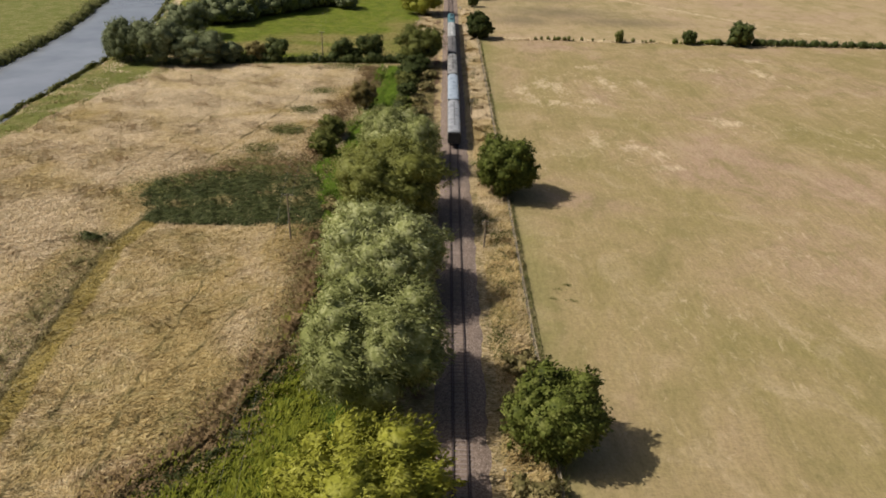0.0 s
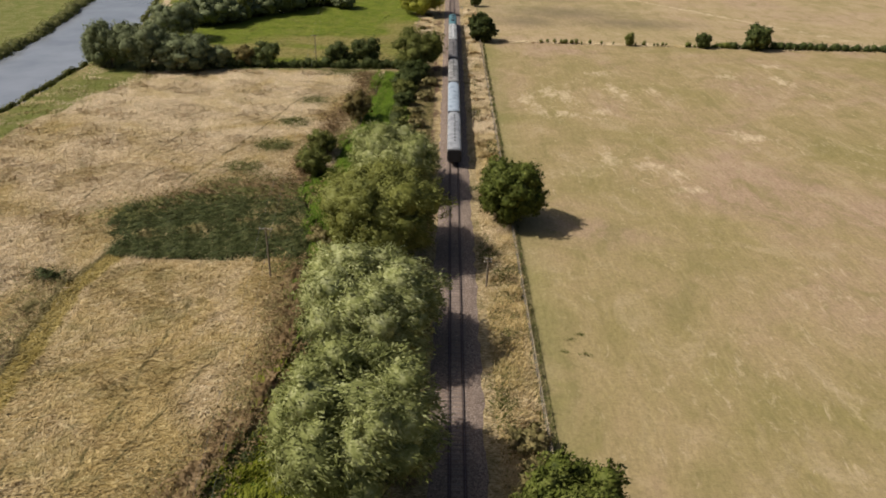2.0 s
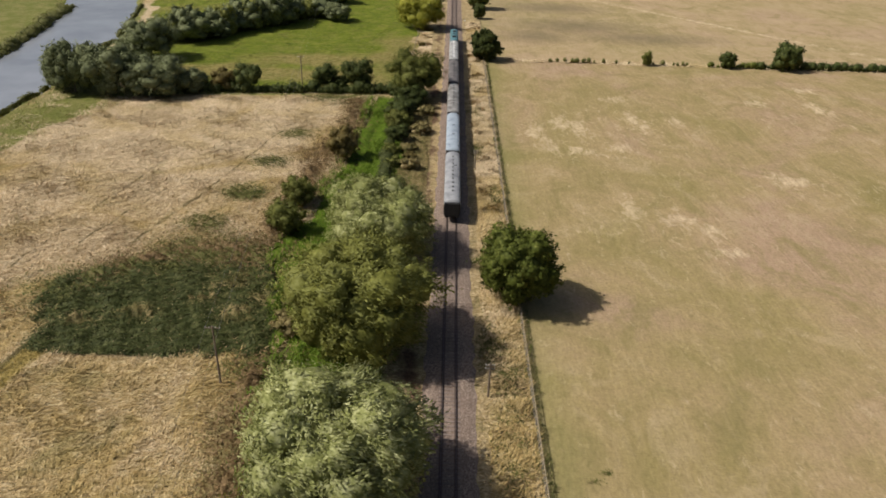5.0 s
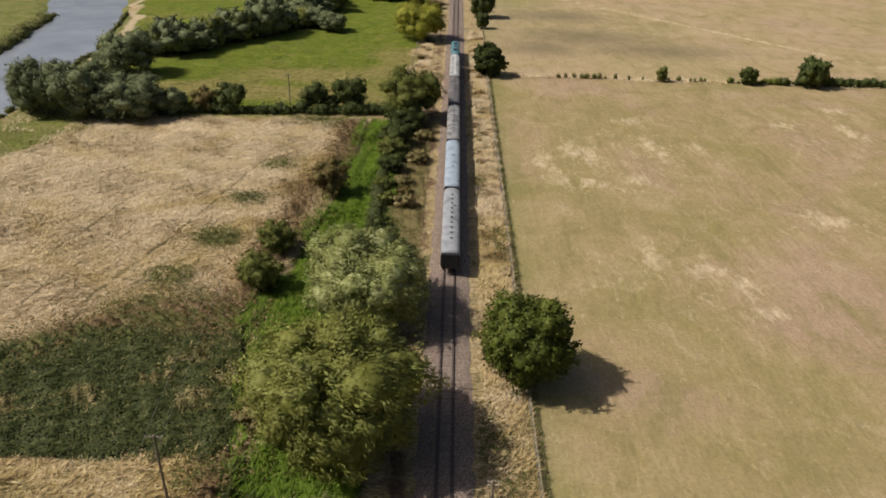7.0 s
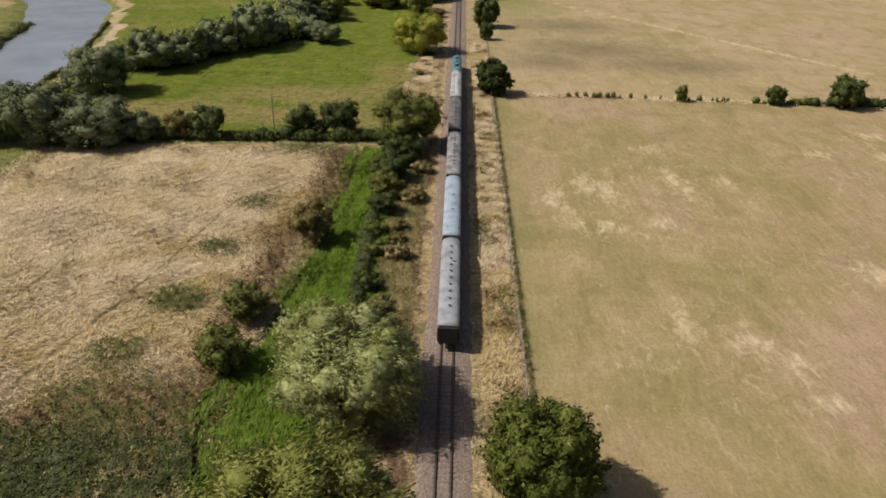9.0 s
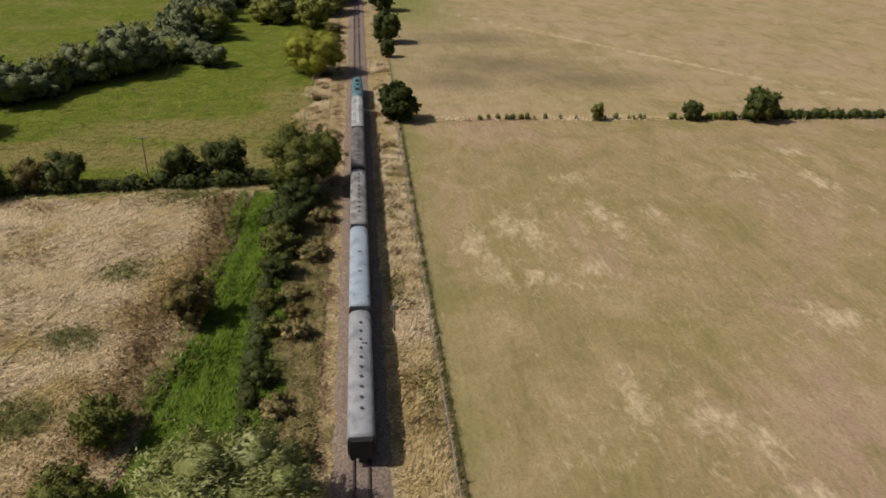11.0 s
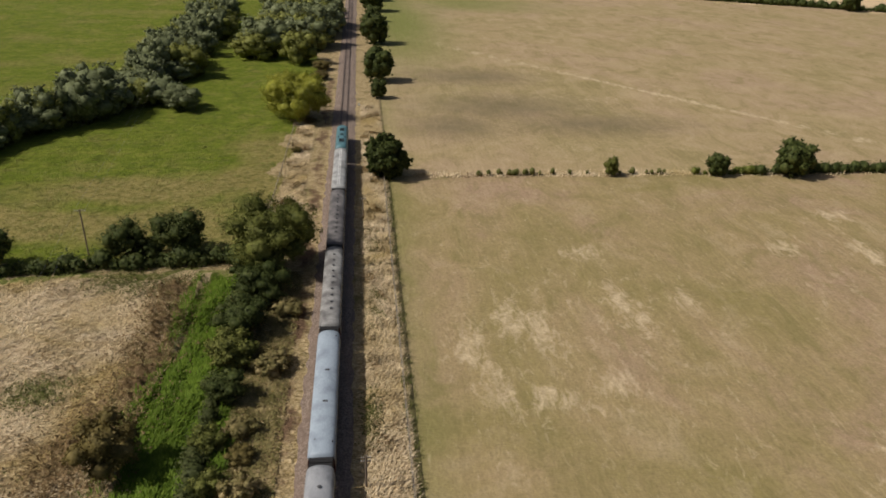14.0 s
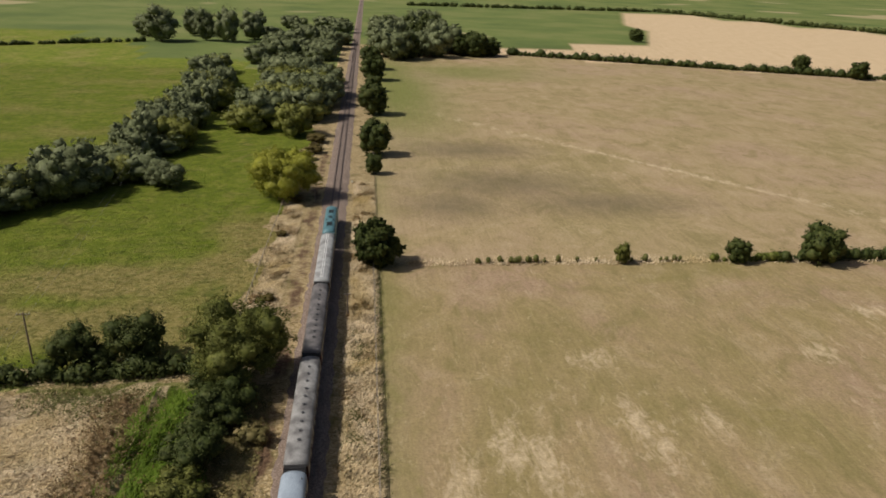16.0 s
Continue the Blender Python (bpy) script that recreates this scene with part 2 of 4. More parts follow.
    stub = n.mix(1.0, stub, n.ramp(rows, (0.35, 0.95), (0.65, 1.04)), "MULTIPLY")
    grain = n.noise(1.5, 5, 0.68, (1.4, 0.6, 1), 0, 0.8)
    stub = n.mix(1.0, stub, n.ramp(grain, (0.32, 0.86), (0.68, 1.12)), "MULTIPLY")
    wheatc = n.ramp(n.noise(0.3, 4, 0.6, (2.0, 0.2, 1), -18), (0.3, (0.52, 0.38, 0.22)), (0.7, (0.64, 0.49, 0.31)))
    cropc = n.ramp(n.noise(0.012, 5, 0.6), (0.35, (0.11, 0.145, 0.045)), (0.5, (0.15, 0.185, 0.055)), (0.65, (0.2, 0.21, 0.075)))
    cropc = n.mix(n.ramp(n.noise(0.004, 2), (0.6, 0.0), (0.63, 0.8)), cropc, (0.42, 0.34, 0.19))
    bankc = n.ramp(wisp, (0.25, (0.10, 0.11, 0.028)), (0.48, (0.22, 0.215, 0.065)), (0.72, (0.46, 0.38, 0.19)))
    bankc = n.mix(n.ramp(mid, (0.42, 0.0), (0.6, 0.7)), bankc, n.ramp(fine, (0.3, (0.09, 0.12, 0.02)), (0.7, (0.2, 0.23, 0.045))))
    soilc = n.ramp(fine, (0.3, (0.09, 0.055, 0.034)), (0.7, (0.24, 0.15, 0.09)))
    col = verge
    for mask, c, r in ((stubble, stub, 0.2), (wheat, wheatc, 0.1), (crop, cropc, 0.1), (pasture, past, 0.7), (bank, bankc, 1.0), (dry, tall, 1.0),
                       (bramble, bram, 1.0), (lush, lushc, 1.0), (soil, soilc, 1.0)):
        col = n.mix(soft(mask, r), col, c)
    rel = n.calc("ADD", n.calc("MULTIPLY", relief, 0.9), n.calc("MULTIPLY", fine, 0.3))
    flat = n.calc("SUBTRACT", 1.0, n.calc("MULTIPLY", n.calc("MAXIMUM", stubble, n.calc("MAXIMUM", wheat, crop)), 0.85))
    n.bump(n.calc("MULTIPLY", rel, flat), 1.0, 0.68)
    n.bsdf.inputs["Specular IOR Level"].default_value = 0.1
    return n.done(col, 0.95)


def water_material():
    n = Nodes("river_water")
    n.bump(n.noise(0.9, 4, 0.6, (1, 0.5, 1)), 0.35, 0.08)
    # pale grey base: silty water, with the bright sky's reflection painted in
    return n.done(n.ramp(n.noise(0.08, 3), (0.3, (0.20, 0.215, 0.24)), (0.7, (0.27, 0.285, 0.31))), n.ramp(n.noise(0.2, 3), (0.3, 0.08), (0.7, 0.2)))


def rail_grime_shade(n, col):
    """Rust and grease shed along both rails, with the rails' shade painted into the same band."""
    sep = n.add("ShaderNodeSeparateXYZ")
    n.link(n.where, sep.inputs[0])
    off = n.calc("ABSOLUTE", n.calc("SUBTRACT", n.calc("ABSOLUTE", sep.outputs[0]), 0.7525))
    return n.mix(n.ramp(n.calc("ADD", off, n.calc("MULTIPLY", n.calc("SUBTRACT", n.noise(1.5, 3), 0.5), 0.12)), (0.1, 0.8), (0.26, 0.0)), col, (0.06, 0.04, 0.032))


def ballast_material():
    n = Nodes("track_ballast")
    stone = n.add("ShaderNodeTexVoronoi")
    stone.inputs["Scale"].default_value = 7.0
    n.link(n.where, stone.inputs["Vector"])
    grey = n.ramp(stone.outputs["Color"], (0.1, (0.125, 0.09, 0.068)), (0.5, (0.23, 0.17, 0.13)), (0.9, (0.35, 0.272, 0.215)))
    col = n.mix(n.ramp(n.noise(0.5, 4, 0.6, (1.5, 0.5, 1)), (0.4, 0.0), (0.7, 0.7)), grey, (0.17, 0.118, 0.09))
    n.bump(stone.outputs["Distance"], 1.0, 0.06)
    return n.done(rail_grime_shade(n, col), 0.95)


def sleeper_material():
    n = Nodes("sleeper_concrete")
    col = n.ramp(n.noise(4.0, 4, 0.6), (0.3, (0.17, 0.13, 0.108)), (0.7, (0.26, 0.205, 0.172)))
    own = n.add("ShaderNodeObjectInfo").outputs["Random"]
    col = n.mix(1.0, col, n.ramp(own, (0.0, 0.85), (1.0, 1.12)), "MULTIPLY")
    return n.done(rail_grime_shade(n, col), 0.95)


def roof_material(name, light, dark, dirt, ribs=0.0):
    n = Nodes(name)
    soot = n.noise(0.55, 4, 0.6, (1, 0.8, 1))
    c = n.mix(n.ramp(soot, (0.5 - dirt * 0.35, 0.0), (0.75 - dirt * 0.3, 1.0)), light, dark)
    c = n.mix(1.0, c, n.ramp(n.noise(6.0, 4, 0.7, (2.0, 0.4, 1)), (0.3, 0.82), (0.7, 1.08)), "MULTIPLY")
    n.bump(n.noise(2.0, 3), 0.15, 0.02)
    return n.done(c, 0.62)


M_GROUND, M_WATER, M_BALLAST = ground_material(), water_material(), ballast_material()
M_BARK = plain("bark", (0.13, 0.10, 0.07), 0.95, vary=0.4, scale=2.0, bump=0.8)
M_RAIL = plain("rail_steel", (0.06, 0.036, 0.03), 0.55, 0.3)
M_RAILHEAD = plain("rail_head_steel", (0.16, 0.13, 0.12), 0.45, 0.6)
M_SLEEPER = sleeper_material()
M_POST = plain("weathered_post_wood", (0.20, 0.155, 0.11), 0.9, vary=0.35, scale=5)
M_RAILWOOD = plain("bleached_rail_wood", (0.36, 0.29, 0.2), 0.9, vary=0.3, scale=1.5)
M_WIRE = plain("galvanised_wire", (0.30, 0.28, 0.25), 0.6, 0.6)
M_PORCELAIN = plain("insulator_porcelain", (0.6, 0.58, 0.54), 0.3)
M_BLACK = plain("underframe_black", (0.018, 0.017, 0.017), 0.7, vary=0.4)
M_GREEN_SIDE = plain("coach_side_maroon", (0.07, 0.018, 0.016), 0.35, vary=0.15)
M_CREAM_SIDE = plain("coach_side_cream", (0.52, 0.45, 0.30), 0.4, vary=0.1)
M_GLASS = plain("coach_window_glass", (0.02, 0.024, 0.026), 0.06, vary=0.1)
M_LOCO = plain("loco_turquoise", (0.085, 0.185, 0.205), 0.45, vary=0.25, scale=1.0)
M_LOCO_DARK = plain("loco_grille_dark", (0.03, 0.05, 0.055), 0.6, vary=0.3)
M_YELLOW = plain("warning_yellow", (0.65, 0.42, 0.03), 0.45, vary=0.1)
M_LAMP = plain("tail_lamp_white", (0.85, 0.84, 0.8), 0.3, vary=0.05)
M_VENT = plain("roof_vent_dark", (0.06, 0.06, 0.062), 0.6)
ROOFS = [
    roof_material("roof_grey_ribbed", (0.40, 0.40, 0.385), (0.19, 0.185, 0.175), 0.25),
    roof_material("roof_grey_sooty", (0.22, 0.20, 0.19), (0.085, 0.078, 0.075), 0.55),
    roof_material("roof_grey_stained", (0.33, 0.32, 0.30), (0.13, 0.122, 0.115), 0.4),
    roof_material("roof_pale_blue", (0.33, 0.385, 0.44), (0.22, 0.26, 0.305), 0.15),
    roof_material("roof_pale_grey", (0.32, 0.325, 0.335), (0.19, 0.195, 0.205), 0.2),
]
L_WILLOW = leaf("leaf_silver_willow", (0.105, 0.12, 0.032), (0.265, 0.28, 0.092), (0.58, 0.58, 0.30))
L_OLIVE = leaf("leaf_olive_willow", (0.10, 0.105, 0.02), (0.20, 0.205, 0.046), (0.36, 0.37, 0.13))
L_YELLOW = leaf("leaf_yellow_willow", (0.14, 0.14, 0.015), (0.29, 0.29, 0.035), (0.47, 0.455, 0.11))
L_DARK = leaf("leaf_broad_green", (0.05, 0.065, 0.011), (0.115, 0.135, 0.024), (0.25, 0.26, 0.068))
L_HEDGE = leaf("leaf_hawthorn", (0.03, 0.042, 0.011), (0.065, 0.082, 0.022), (0.14, 0.15, 0.045))
L_DARKER = leaf("leaf_deep_green", (0.026, 0.036, 0.009), (0.058, 0.074, 0.018), (0.13, 0.14, 0.042))
L_BUSH = leaf("leaf_olive_bush", (0.06, 0.072, 0.014), (0.145, 0.155, 0.036), (0.29, 0.285, 0.085))
L_GREY = leaf("leaf_grey_sallow", (0.075, 0.088, 0.036), (0.16, 0.18, 0.082), (0.29, 0.31, 0.165))
L_BROWN = leaf("leaf_rusty_thorn", (0.075, 0.06, 0.018), (0.15, 0.118, 0.038), (0.26, 0.2, 0.075))
L_SEDGE = leaf("blade_lush_sedge", (0.05, 0.085, 0.006), (0.105, 0.17, 0.014), (0.20, 0.275, 0.035))
L_SEDGE_RIPE = leaf("blade_ripe_sedge", (0.085, 0.095, 0.008), (0.18, 0.195, 0.016), (0.31, 0.32, 0.045))
L_RUSSET = leaf("stem_russet_dock", (0.09, 0.06, 0.024), (0.225, 0.15, 0.07), (0.44, 0.31, 0.17), clump=0.7)
L_SCRUB = leaf("leaf_mixed_scrub", (0.09, 0.085, 0.025), (0.24, 0.20, 0.08), (0.48, 0.37, 0.19), clump=0.4)
L_BRAMBLE = leaf("leaf_bramble", (0.036, 0.045, 0.013), (0.074, 0.087, 0.027), (0.165, 0.165, 0.066))
L_REED = leaf("blade_river_reed", (0.06, 0.065, 0.016), (0.125, 0.13, 0.036), (0.25, 0.23, 0.09))
L_MEADOW = leaf("blade_meadow_grass", (0.12, 0.14, 0.03), (0.21, 0.23, 0.05), (0.36, 0.34, 0.11))
L_STRAW = straw()


# ---- mesh helpers ----
def quads(name, v, f, material=None, parent=None, smooth=False, kind="", label="", normals=None):
    """A mesh object from arrays of corners and four-cornered faces."""
    me = bpy.data.meshes.new(name)
    v, f = np.asarray(v, dtype=np.float32), np.asarray(f, dtype=np.int32)
    me.vertices.add(len(v))
    me.vertices.foreach_set("co", v.ravel())
    me.loops.add(f.size)
    me.loops.foreach_set("vertex_index", f.ravel())
    me.polygons.add(len(f))
    me.polygons.foreach_set("loop_start", np.arange(0, f.size, 4, dtype=np.int32))
    me.polygons.foreach_set("loop_total", np.full(len(f), 4, dtype=np.int32))
    me.update(calc_edges=True)
    me.polygons.foreach_set("use_smooth", np.full(len(f), smooth))
    if normals is not None:
        me.polygons.foreach_set("use_smooth", np.ones(len(f), dtype=bool))
        n = np.asarray(normals, dtype=float)
        me.normals_split_custom_set_from_vertices((n / (np.linalg.norm(n, axis=1, keepdims=True) + 1e-9)).tolist())
    if material:
        me.materials.append(material)
    ob = new(name, me)
    ob.parent = parent
    return tagged(ob, label=label, kind=kind)


def part(name, bm, material, parent, label="", smooth=False):
    """One mesh object of its own under a thing or a part."""
    me = bpy.data.meshes.new(name)
    bm.to_mesh(me)
    bm.free()
    for p in me.polygons:
        p.use_smooth = smooth
    me.materials.append(material)
    ob = new(name, me)
    ob.parent = parent
    return tagged(ob, label=label)


def share(name, ob, parent, place):
    """Another object on the same mesh."""
    o = new(name, ob.data)
    o.parent = parent
    o.matrix_basis = place
    return o


def thing(name, place, label, category, group=""):
    e = new(name)
    e.matrix_world = place
    e.empty_display_size = 0.3
    return tagged(e, label, category, group)


def box(bm, x0, x1, y0, y1, z0, z1, bevel=0.0):
    r = bmesh.ops.create_cube(bm, size=1.0, matrix=Matrix.Translation(((x0 + x1) / 2, (y0 + y1) / 2, (z0 + z1) / 2)) @ Matrix.Diagonal((x1 - x0, y1 - y0, z1 - z0, 1)))
    if bevel:
        bmesh.ops.bevel(bm, geom=list({e for v in r["verts"] for e in v.link_edges}), offset=bevel, segments=1, affect="EDGES", profile=0.5)
    return bm


def rod(bm, a, b, r0, r1=None, sides=8):
    a, b = Vector(a), Vector(b)
    m = Matrix.Translation((a + b) / 2) @ (b - a).to_track_quat("Z", "Y").to_matrix().to_4x4()
    bmesh.ops.create_cone(bm, cap_ends=True, segments=sides, radius1=r0, radius2=r0 if r1 is None else r1, depth=(b - a).length, matrix=m)
    return bm


def inside(px, py, poly):
    """Signed-ish mask of a polygon: 1 inside, 0 outside."""
    hit = np.zeros(px.shape, dtype=bool)
    for (x0, y0), (x1, y1) in zip(poly, poly[1:] + poly[:1]):
        cross = ((y0 > py) != (y1 > py)) & (px < (x1 - x0) * (py - y0) / (y1 - y0 + 1e-9) + x0)
        hit ^= cross
    return hit.astype(float)


def waves(px, py, seed, size):
    """Smooth noise from a few crossing sines."""
    r = np.random.RandomState(seed)
    s = np.zeros(px.shape)
    for k in range(7):
        a, q, o = r.uniform(0, 6.28), r.uniform(0.6, 2.4) / size, r.uniform(0, 6.28)
        s += np.sin((px * np.cos(a) + py * np.sin(a)) * q * 2 + o) / (k * 0.4 + 1)
    return s / 3.0


def ragged(px, py):
    """Places shifted a little, so that the borders between kinds of grass run unevenly."""
    k = np.clip((np.abs(px - 2) - 7) / 5, 0, 1) * (px < 5)
    return px + k * (2.2 * waves(px, py, 61, 5) + 1.0 * waves(px, py, 62, 1.7)), py + k * (2.0 * waves(px, py, 63, 6) + 1.0 * waves(px, py, 64, 1.9))


# ---- ground ----
RIVER_Y = np.array([-300, 100, 150, 200, 235, 264, 300, 345, 380, 420, 520.0])
RIVER_X = np.array([-112, -112, -112, -112.5, -115, -119, -128, -147, -185, -260, -480.0])


def river_side(px, py):
    """How far a place lies from the river's middle, across it."""
    slope = np.interp(py, (RIVER_Y[:-1] + RIVER_Y[1:]) / 2, np.diff(RIVER_X) / np.diff(RIVER_Y))
    return (px - np.interp(py, RIVER_Y, RIVER_X)) / np.sqrt(1 + slope ** 2) + 1.2 * waves(px, py, 5, 12)


DRY = [(-93, 10), (-93, 136), (-86, 173), (-76, 202), (-20, 206), (-19, 189), (-20, 159), (-22, 140), (-26, 127), (-23, 104), (-19, 82), (-21, 68), (-24, 55), (-31, 47), (-50, 10)]
LUSH = [(-50, 10), (-31, 47), (-24, 55), (-21, 68), (-19, 82), (-20, 104), (-27, 127), (-23.5, 140), (-21, 159), (-19.5, 189), (-20, 205), (-15, 205), (-12.5, 186), (-12, 170), (-10.5, 154), (-9, 130), (-8, 90), (-7, 10)]
BRAMBLE = [(-49.3, 102.6), (-52.2, 107.5), (-54, 112), (-52.2, 116.8), (-45, 119.9), (-40, 122.5), (-36, 123.2), (-28.5, 123.5), (-24.5, 119), (-21.5, 109), (-21.5, 103.2), (-30, 102.2), (-38.5, 102.4), (-45.8, 101.2)]
PASTURE = [(-95, 212), (-12.5, 210), (-12.5, 300), (-8, 420), (-60, 520), (-110, 520), (-120, 380), (-105, 280)]
FIELD = [(9.6, -200), (9.6, 565), (99, 581), (194, 545), (303, 503), (700, 350), (700, -200)]
WHEAT = [(86, 600), (99, 584), (194, 548), (303, 506), (700, 353), (900, 560), (540, 830), (400, 1080), (300, 1000), (250, 700)]
FAR_LEFT = [(-110, 520), (-62, 520), (-58, 300), (-100, 270), (-128, 310), (-150, 360), (-400, 470), (-400, 700), (-180, 640), (-134, 600)]


def height(px, py):
    d = np.abs(river_side(px, py))
    z = -1.6 * np.clip((14.5 - d) / 3.5, 0, 1)
    rough = inside(px, py, DRY) * 0.14 + 0.06
    rough = np.where(px > 9.6, 0.03, rough) * np.clip((np.abs(px) - 3.2) / 3, 0, 1)
    z += rough * (waves(px, py, 1, 3.0) * 0.5 + waves(px, py, 2, 14.0))
    z -= 0.5 * inside(px, py, LUSH) * np.clip((-px - 8) / 4, 0, 1)
    far = np.clip((np.hypot(px, py - 200) - 900) / 2500, 0, 1)
    return z + 18 * far ** 2 * (1 + 0.4 * waves(px, py, 9, 500))


def build_ground():
    def line(a, b, step, lo, hi):
        mid = np.arange(a, b + 0.01, step)
        up, s, v = [], step, b
        while v < hi:
            s *= 1.14
            v += s
            up.append(v)
        down, s, v = [], step, a
        while v > lo:
            s *= 1.14
            v -= s
            down.append(v)
        return np.concatenate([down[::-1], mid, up])

    xs, ys = line(-140, 100, 1.0, -4200, 4200), line(15, 330, 1.0, -900, 4600)
    gx, gy = np.meshgrid(xs, ys)
    nx, ny = len(xs), len(ys)
    v = np.stack([gx, gy, height(gx, gy)], -1).reshape(-1, 3)
    i = np.arange((nx - 1) * (ny - 1))
    a = i // (nx - 1) * nx + i % (nx - 1)
    ob = quads("ground", v, np.stack([a, a + 1, a + nx + 1, a + nx], -1), M_GROUND, smooth=True, kind="structure")
    tagged(ob, "flat river meadow of dry grass, pasture and stubble", "ground")
    px, py = ragged(v[:, 0], v[:, 1])
    d = np.abs(river_side(px, py))
    path = np.exp(-((px + 48 - 1.2 * np.sin(py * 0.11)) / 1.3) ** 2) * (py > 40) * (py < 104)
    dry = inside(px, py, DRY)
    lush, bramble = inside(px, py, LUSH), inside(px, py, BRAMBLE)
    bank = np.clip((19 - d) / 4, 0, 1) + inside(px, py, [(-101, 10), (-93, 10), (-93, 136), (-86, 173), (-78, 205), (-101, 215)])
    side = river_side(px, py)
    dry = np.maximum(dry, ((side > 15) & (side < 19) & (py > 225) & (py < 420)) * 1.0)
    bank = np.clip(bank + 0.7 * ((py > 199.5 + 2 * waves(px, py, 73, 6)) & (py < 207) & (px > -80) & (px < -14)) + 0.75 * path + (px < -125) * (py < 330), 0, 1)
    soil = np.exp(-((px + 4.6 + 0.9 * waves(px, py, 71, 4)) / 1.6) ** 2) * (py > 60) * (py < 330) * np.clip(0.5 + 0.35 * waves(px, py, 72, 7), 0, 1)
    crop = (((py > 640 - 0.12 * px) | ((py > 500) & (px < -9))) & (inside(px, py, WHEAT) < 0.5)) * 1.0
    def spots(rows):
        s = np.zeros(px.shape)
        for x, y, a, b in rows:
            s = np.maximum(s, np.exp(-((px - x) / a) ** 2 - ((py - y) / b) ** 2))
        return s

    bleach = spots(((41.7, 195.2, 1.8, 6), (43.5, 189, 1.5, 4), (40.7, 211.5, 3.5, 2.5), (24.4, 191.3, 2.2, 5), (28.2, 188.5, 2.0, 6), (21.3, 175.2, 1.8, 4), (26.3, 173.6, 3.5, 2.5), (35.1, 175.8, 2.5, 2.5),
                    (52, 194.7, 1.8, 4), (91, 208, 2.2, 6), (94.8, 225, 3.5, 2.5), (76.5, 211.7, 3, 2.5), (18, 184, 2.2, 6), (30.9, 146.6, 1.4, 4.5), (64, 161.7, 3.5, 3), (42.6, 138.7, 2.2, 2.5), (43.5, 131.5, 2.0, 2), (38.2, 142.6, 2.5, 2)))
    bleach *= 0.68
    bleach += 0.2 * spots(((32, 188, 20, 24), (88, 205, 20, 22), (36, 140, 16, 14), (70, 160, 16, 10), (40, 78, 14, 10), (51, 98, 9, 9), (96, 150, 20, 14), (75, 310, 26, 5), (52, 266, 14, 4)))
    bleach += 0.8 * np.exp(-(((px - 39) * 0.77 + (py - 382) * 0.64) / 1.6) ** 2) * (px > 30) * (px < 160) * (py > 240)
    # broad darker patch in the field beyond the hedge
    darker = spots(((44, 300, 28, 16), (66, 284, 26, 11), (28, 282, 14, 12), (40, 335, 22, 12))) * 0.9
    tan = np.where(px > 5, 1.25 * spots(((20, 440, 20, 90), (14, 500, 22, 60), (60, 500, 40, 20))) * 1.0 + 0.35 * np.exp(-((px - 10) / 3.5) ** 2), 0.32 * inside(px, py, FAR_LEFT) + spots(((-28, 222, 20, 14), (-16, 245, 9, 30), (-60, 225, 25, 9), (-40, 240, 25, 9))))
    for name, masks in (("zone_d", (bleach, darker, tan)), ("zone_a", (dry, lush, bramble)), ("zone_b", (inside(px, py, PASTURE) + inside(px, py, FAR_LEFT), inside(px, py, FIELD), inside(px, py, WHEAT))), ("zone_c", (crop, bank, soil))):
        col = ob.data.color_attributes.new(name, "FLOAT_COLOR", "POINT")
        col.data.foreach_set("color", np.stack([*masks, np.ones_like(px)], -1).astype(np.float32).ravel())
    # water
    t = np.linspace(60, 520, 90)
    mid = np.interp(t, RIVER_Y, RIVER_X)
    w = np.concatenate([np.stack([mid - 22, t, 0 * t - 0.75], -1), np.stack([mid + 22, t, 0 * t - 0.75], -1)])
    k = np.arange(89)
    tagged(quads("water", w, np.stack([k, k + 90, k + 91, k + 1], -1), M_WATER, kind="structure"), "calm grey river between reedy banks", "river")


build_ground()


# ---- railway ----
def build_track():
    prof = [(-3.2, -0.08), (-2.2, 0.16), (-1.6, 0.2), (1.6, 0.2), (2.2, 0.16), (3.2, -0.08)]
    ys = np.concatenate([np.arange(-40, 420, 1.5), np.linspace(425, 1500, 60)])
    r = np.random.RandomState(3)
    v = np.array([[x + (r.uniform(-0.35, 0.35) if abs(x) > 3 else 0.0), y, z + r.uniform(-0.02, 0.02)] for y in ys for x, z in prof])
    n = len(prof)
    f = [[j * n + i, j * n + i + 1, (j + 1) * n + i + 1, (j + 1) * n + i] for j in range(len(ys) - 1) for i in range(n - 1)]
    tagged(quads("ballast", v, f, M_BALLAST, smooth=True, kind="structure"), "pinkish grey stone ballast bed of a single track", "ballast")
    for side in (-0.7525, 0.7525):
        bm = bmesh.new()
        box(bm, side - 0.07, side + 0.07, -40, 1500, 0.245, 0.262)
        box(bm, side - 0.012, side + 0.012, -40, 1500, 0.262, 0.375)
        rail = part("rail", bm, M_RAIL, None)
        tagged(rail, "rusty brown flat-bottomed steel rail on sleepers", "rail", "running rails", "structure")
        bm = bmesh.new()
        box(bm, side - 0.036, side + 0.036, -40, 1500, 0.375, 0.41, 0.006)
        part("rail_head", bm, M_RAILHEAD, rail, "worn shiny running surface")


build_track()
RAIL_TOP = 0.41


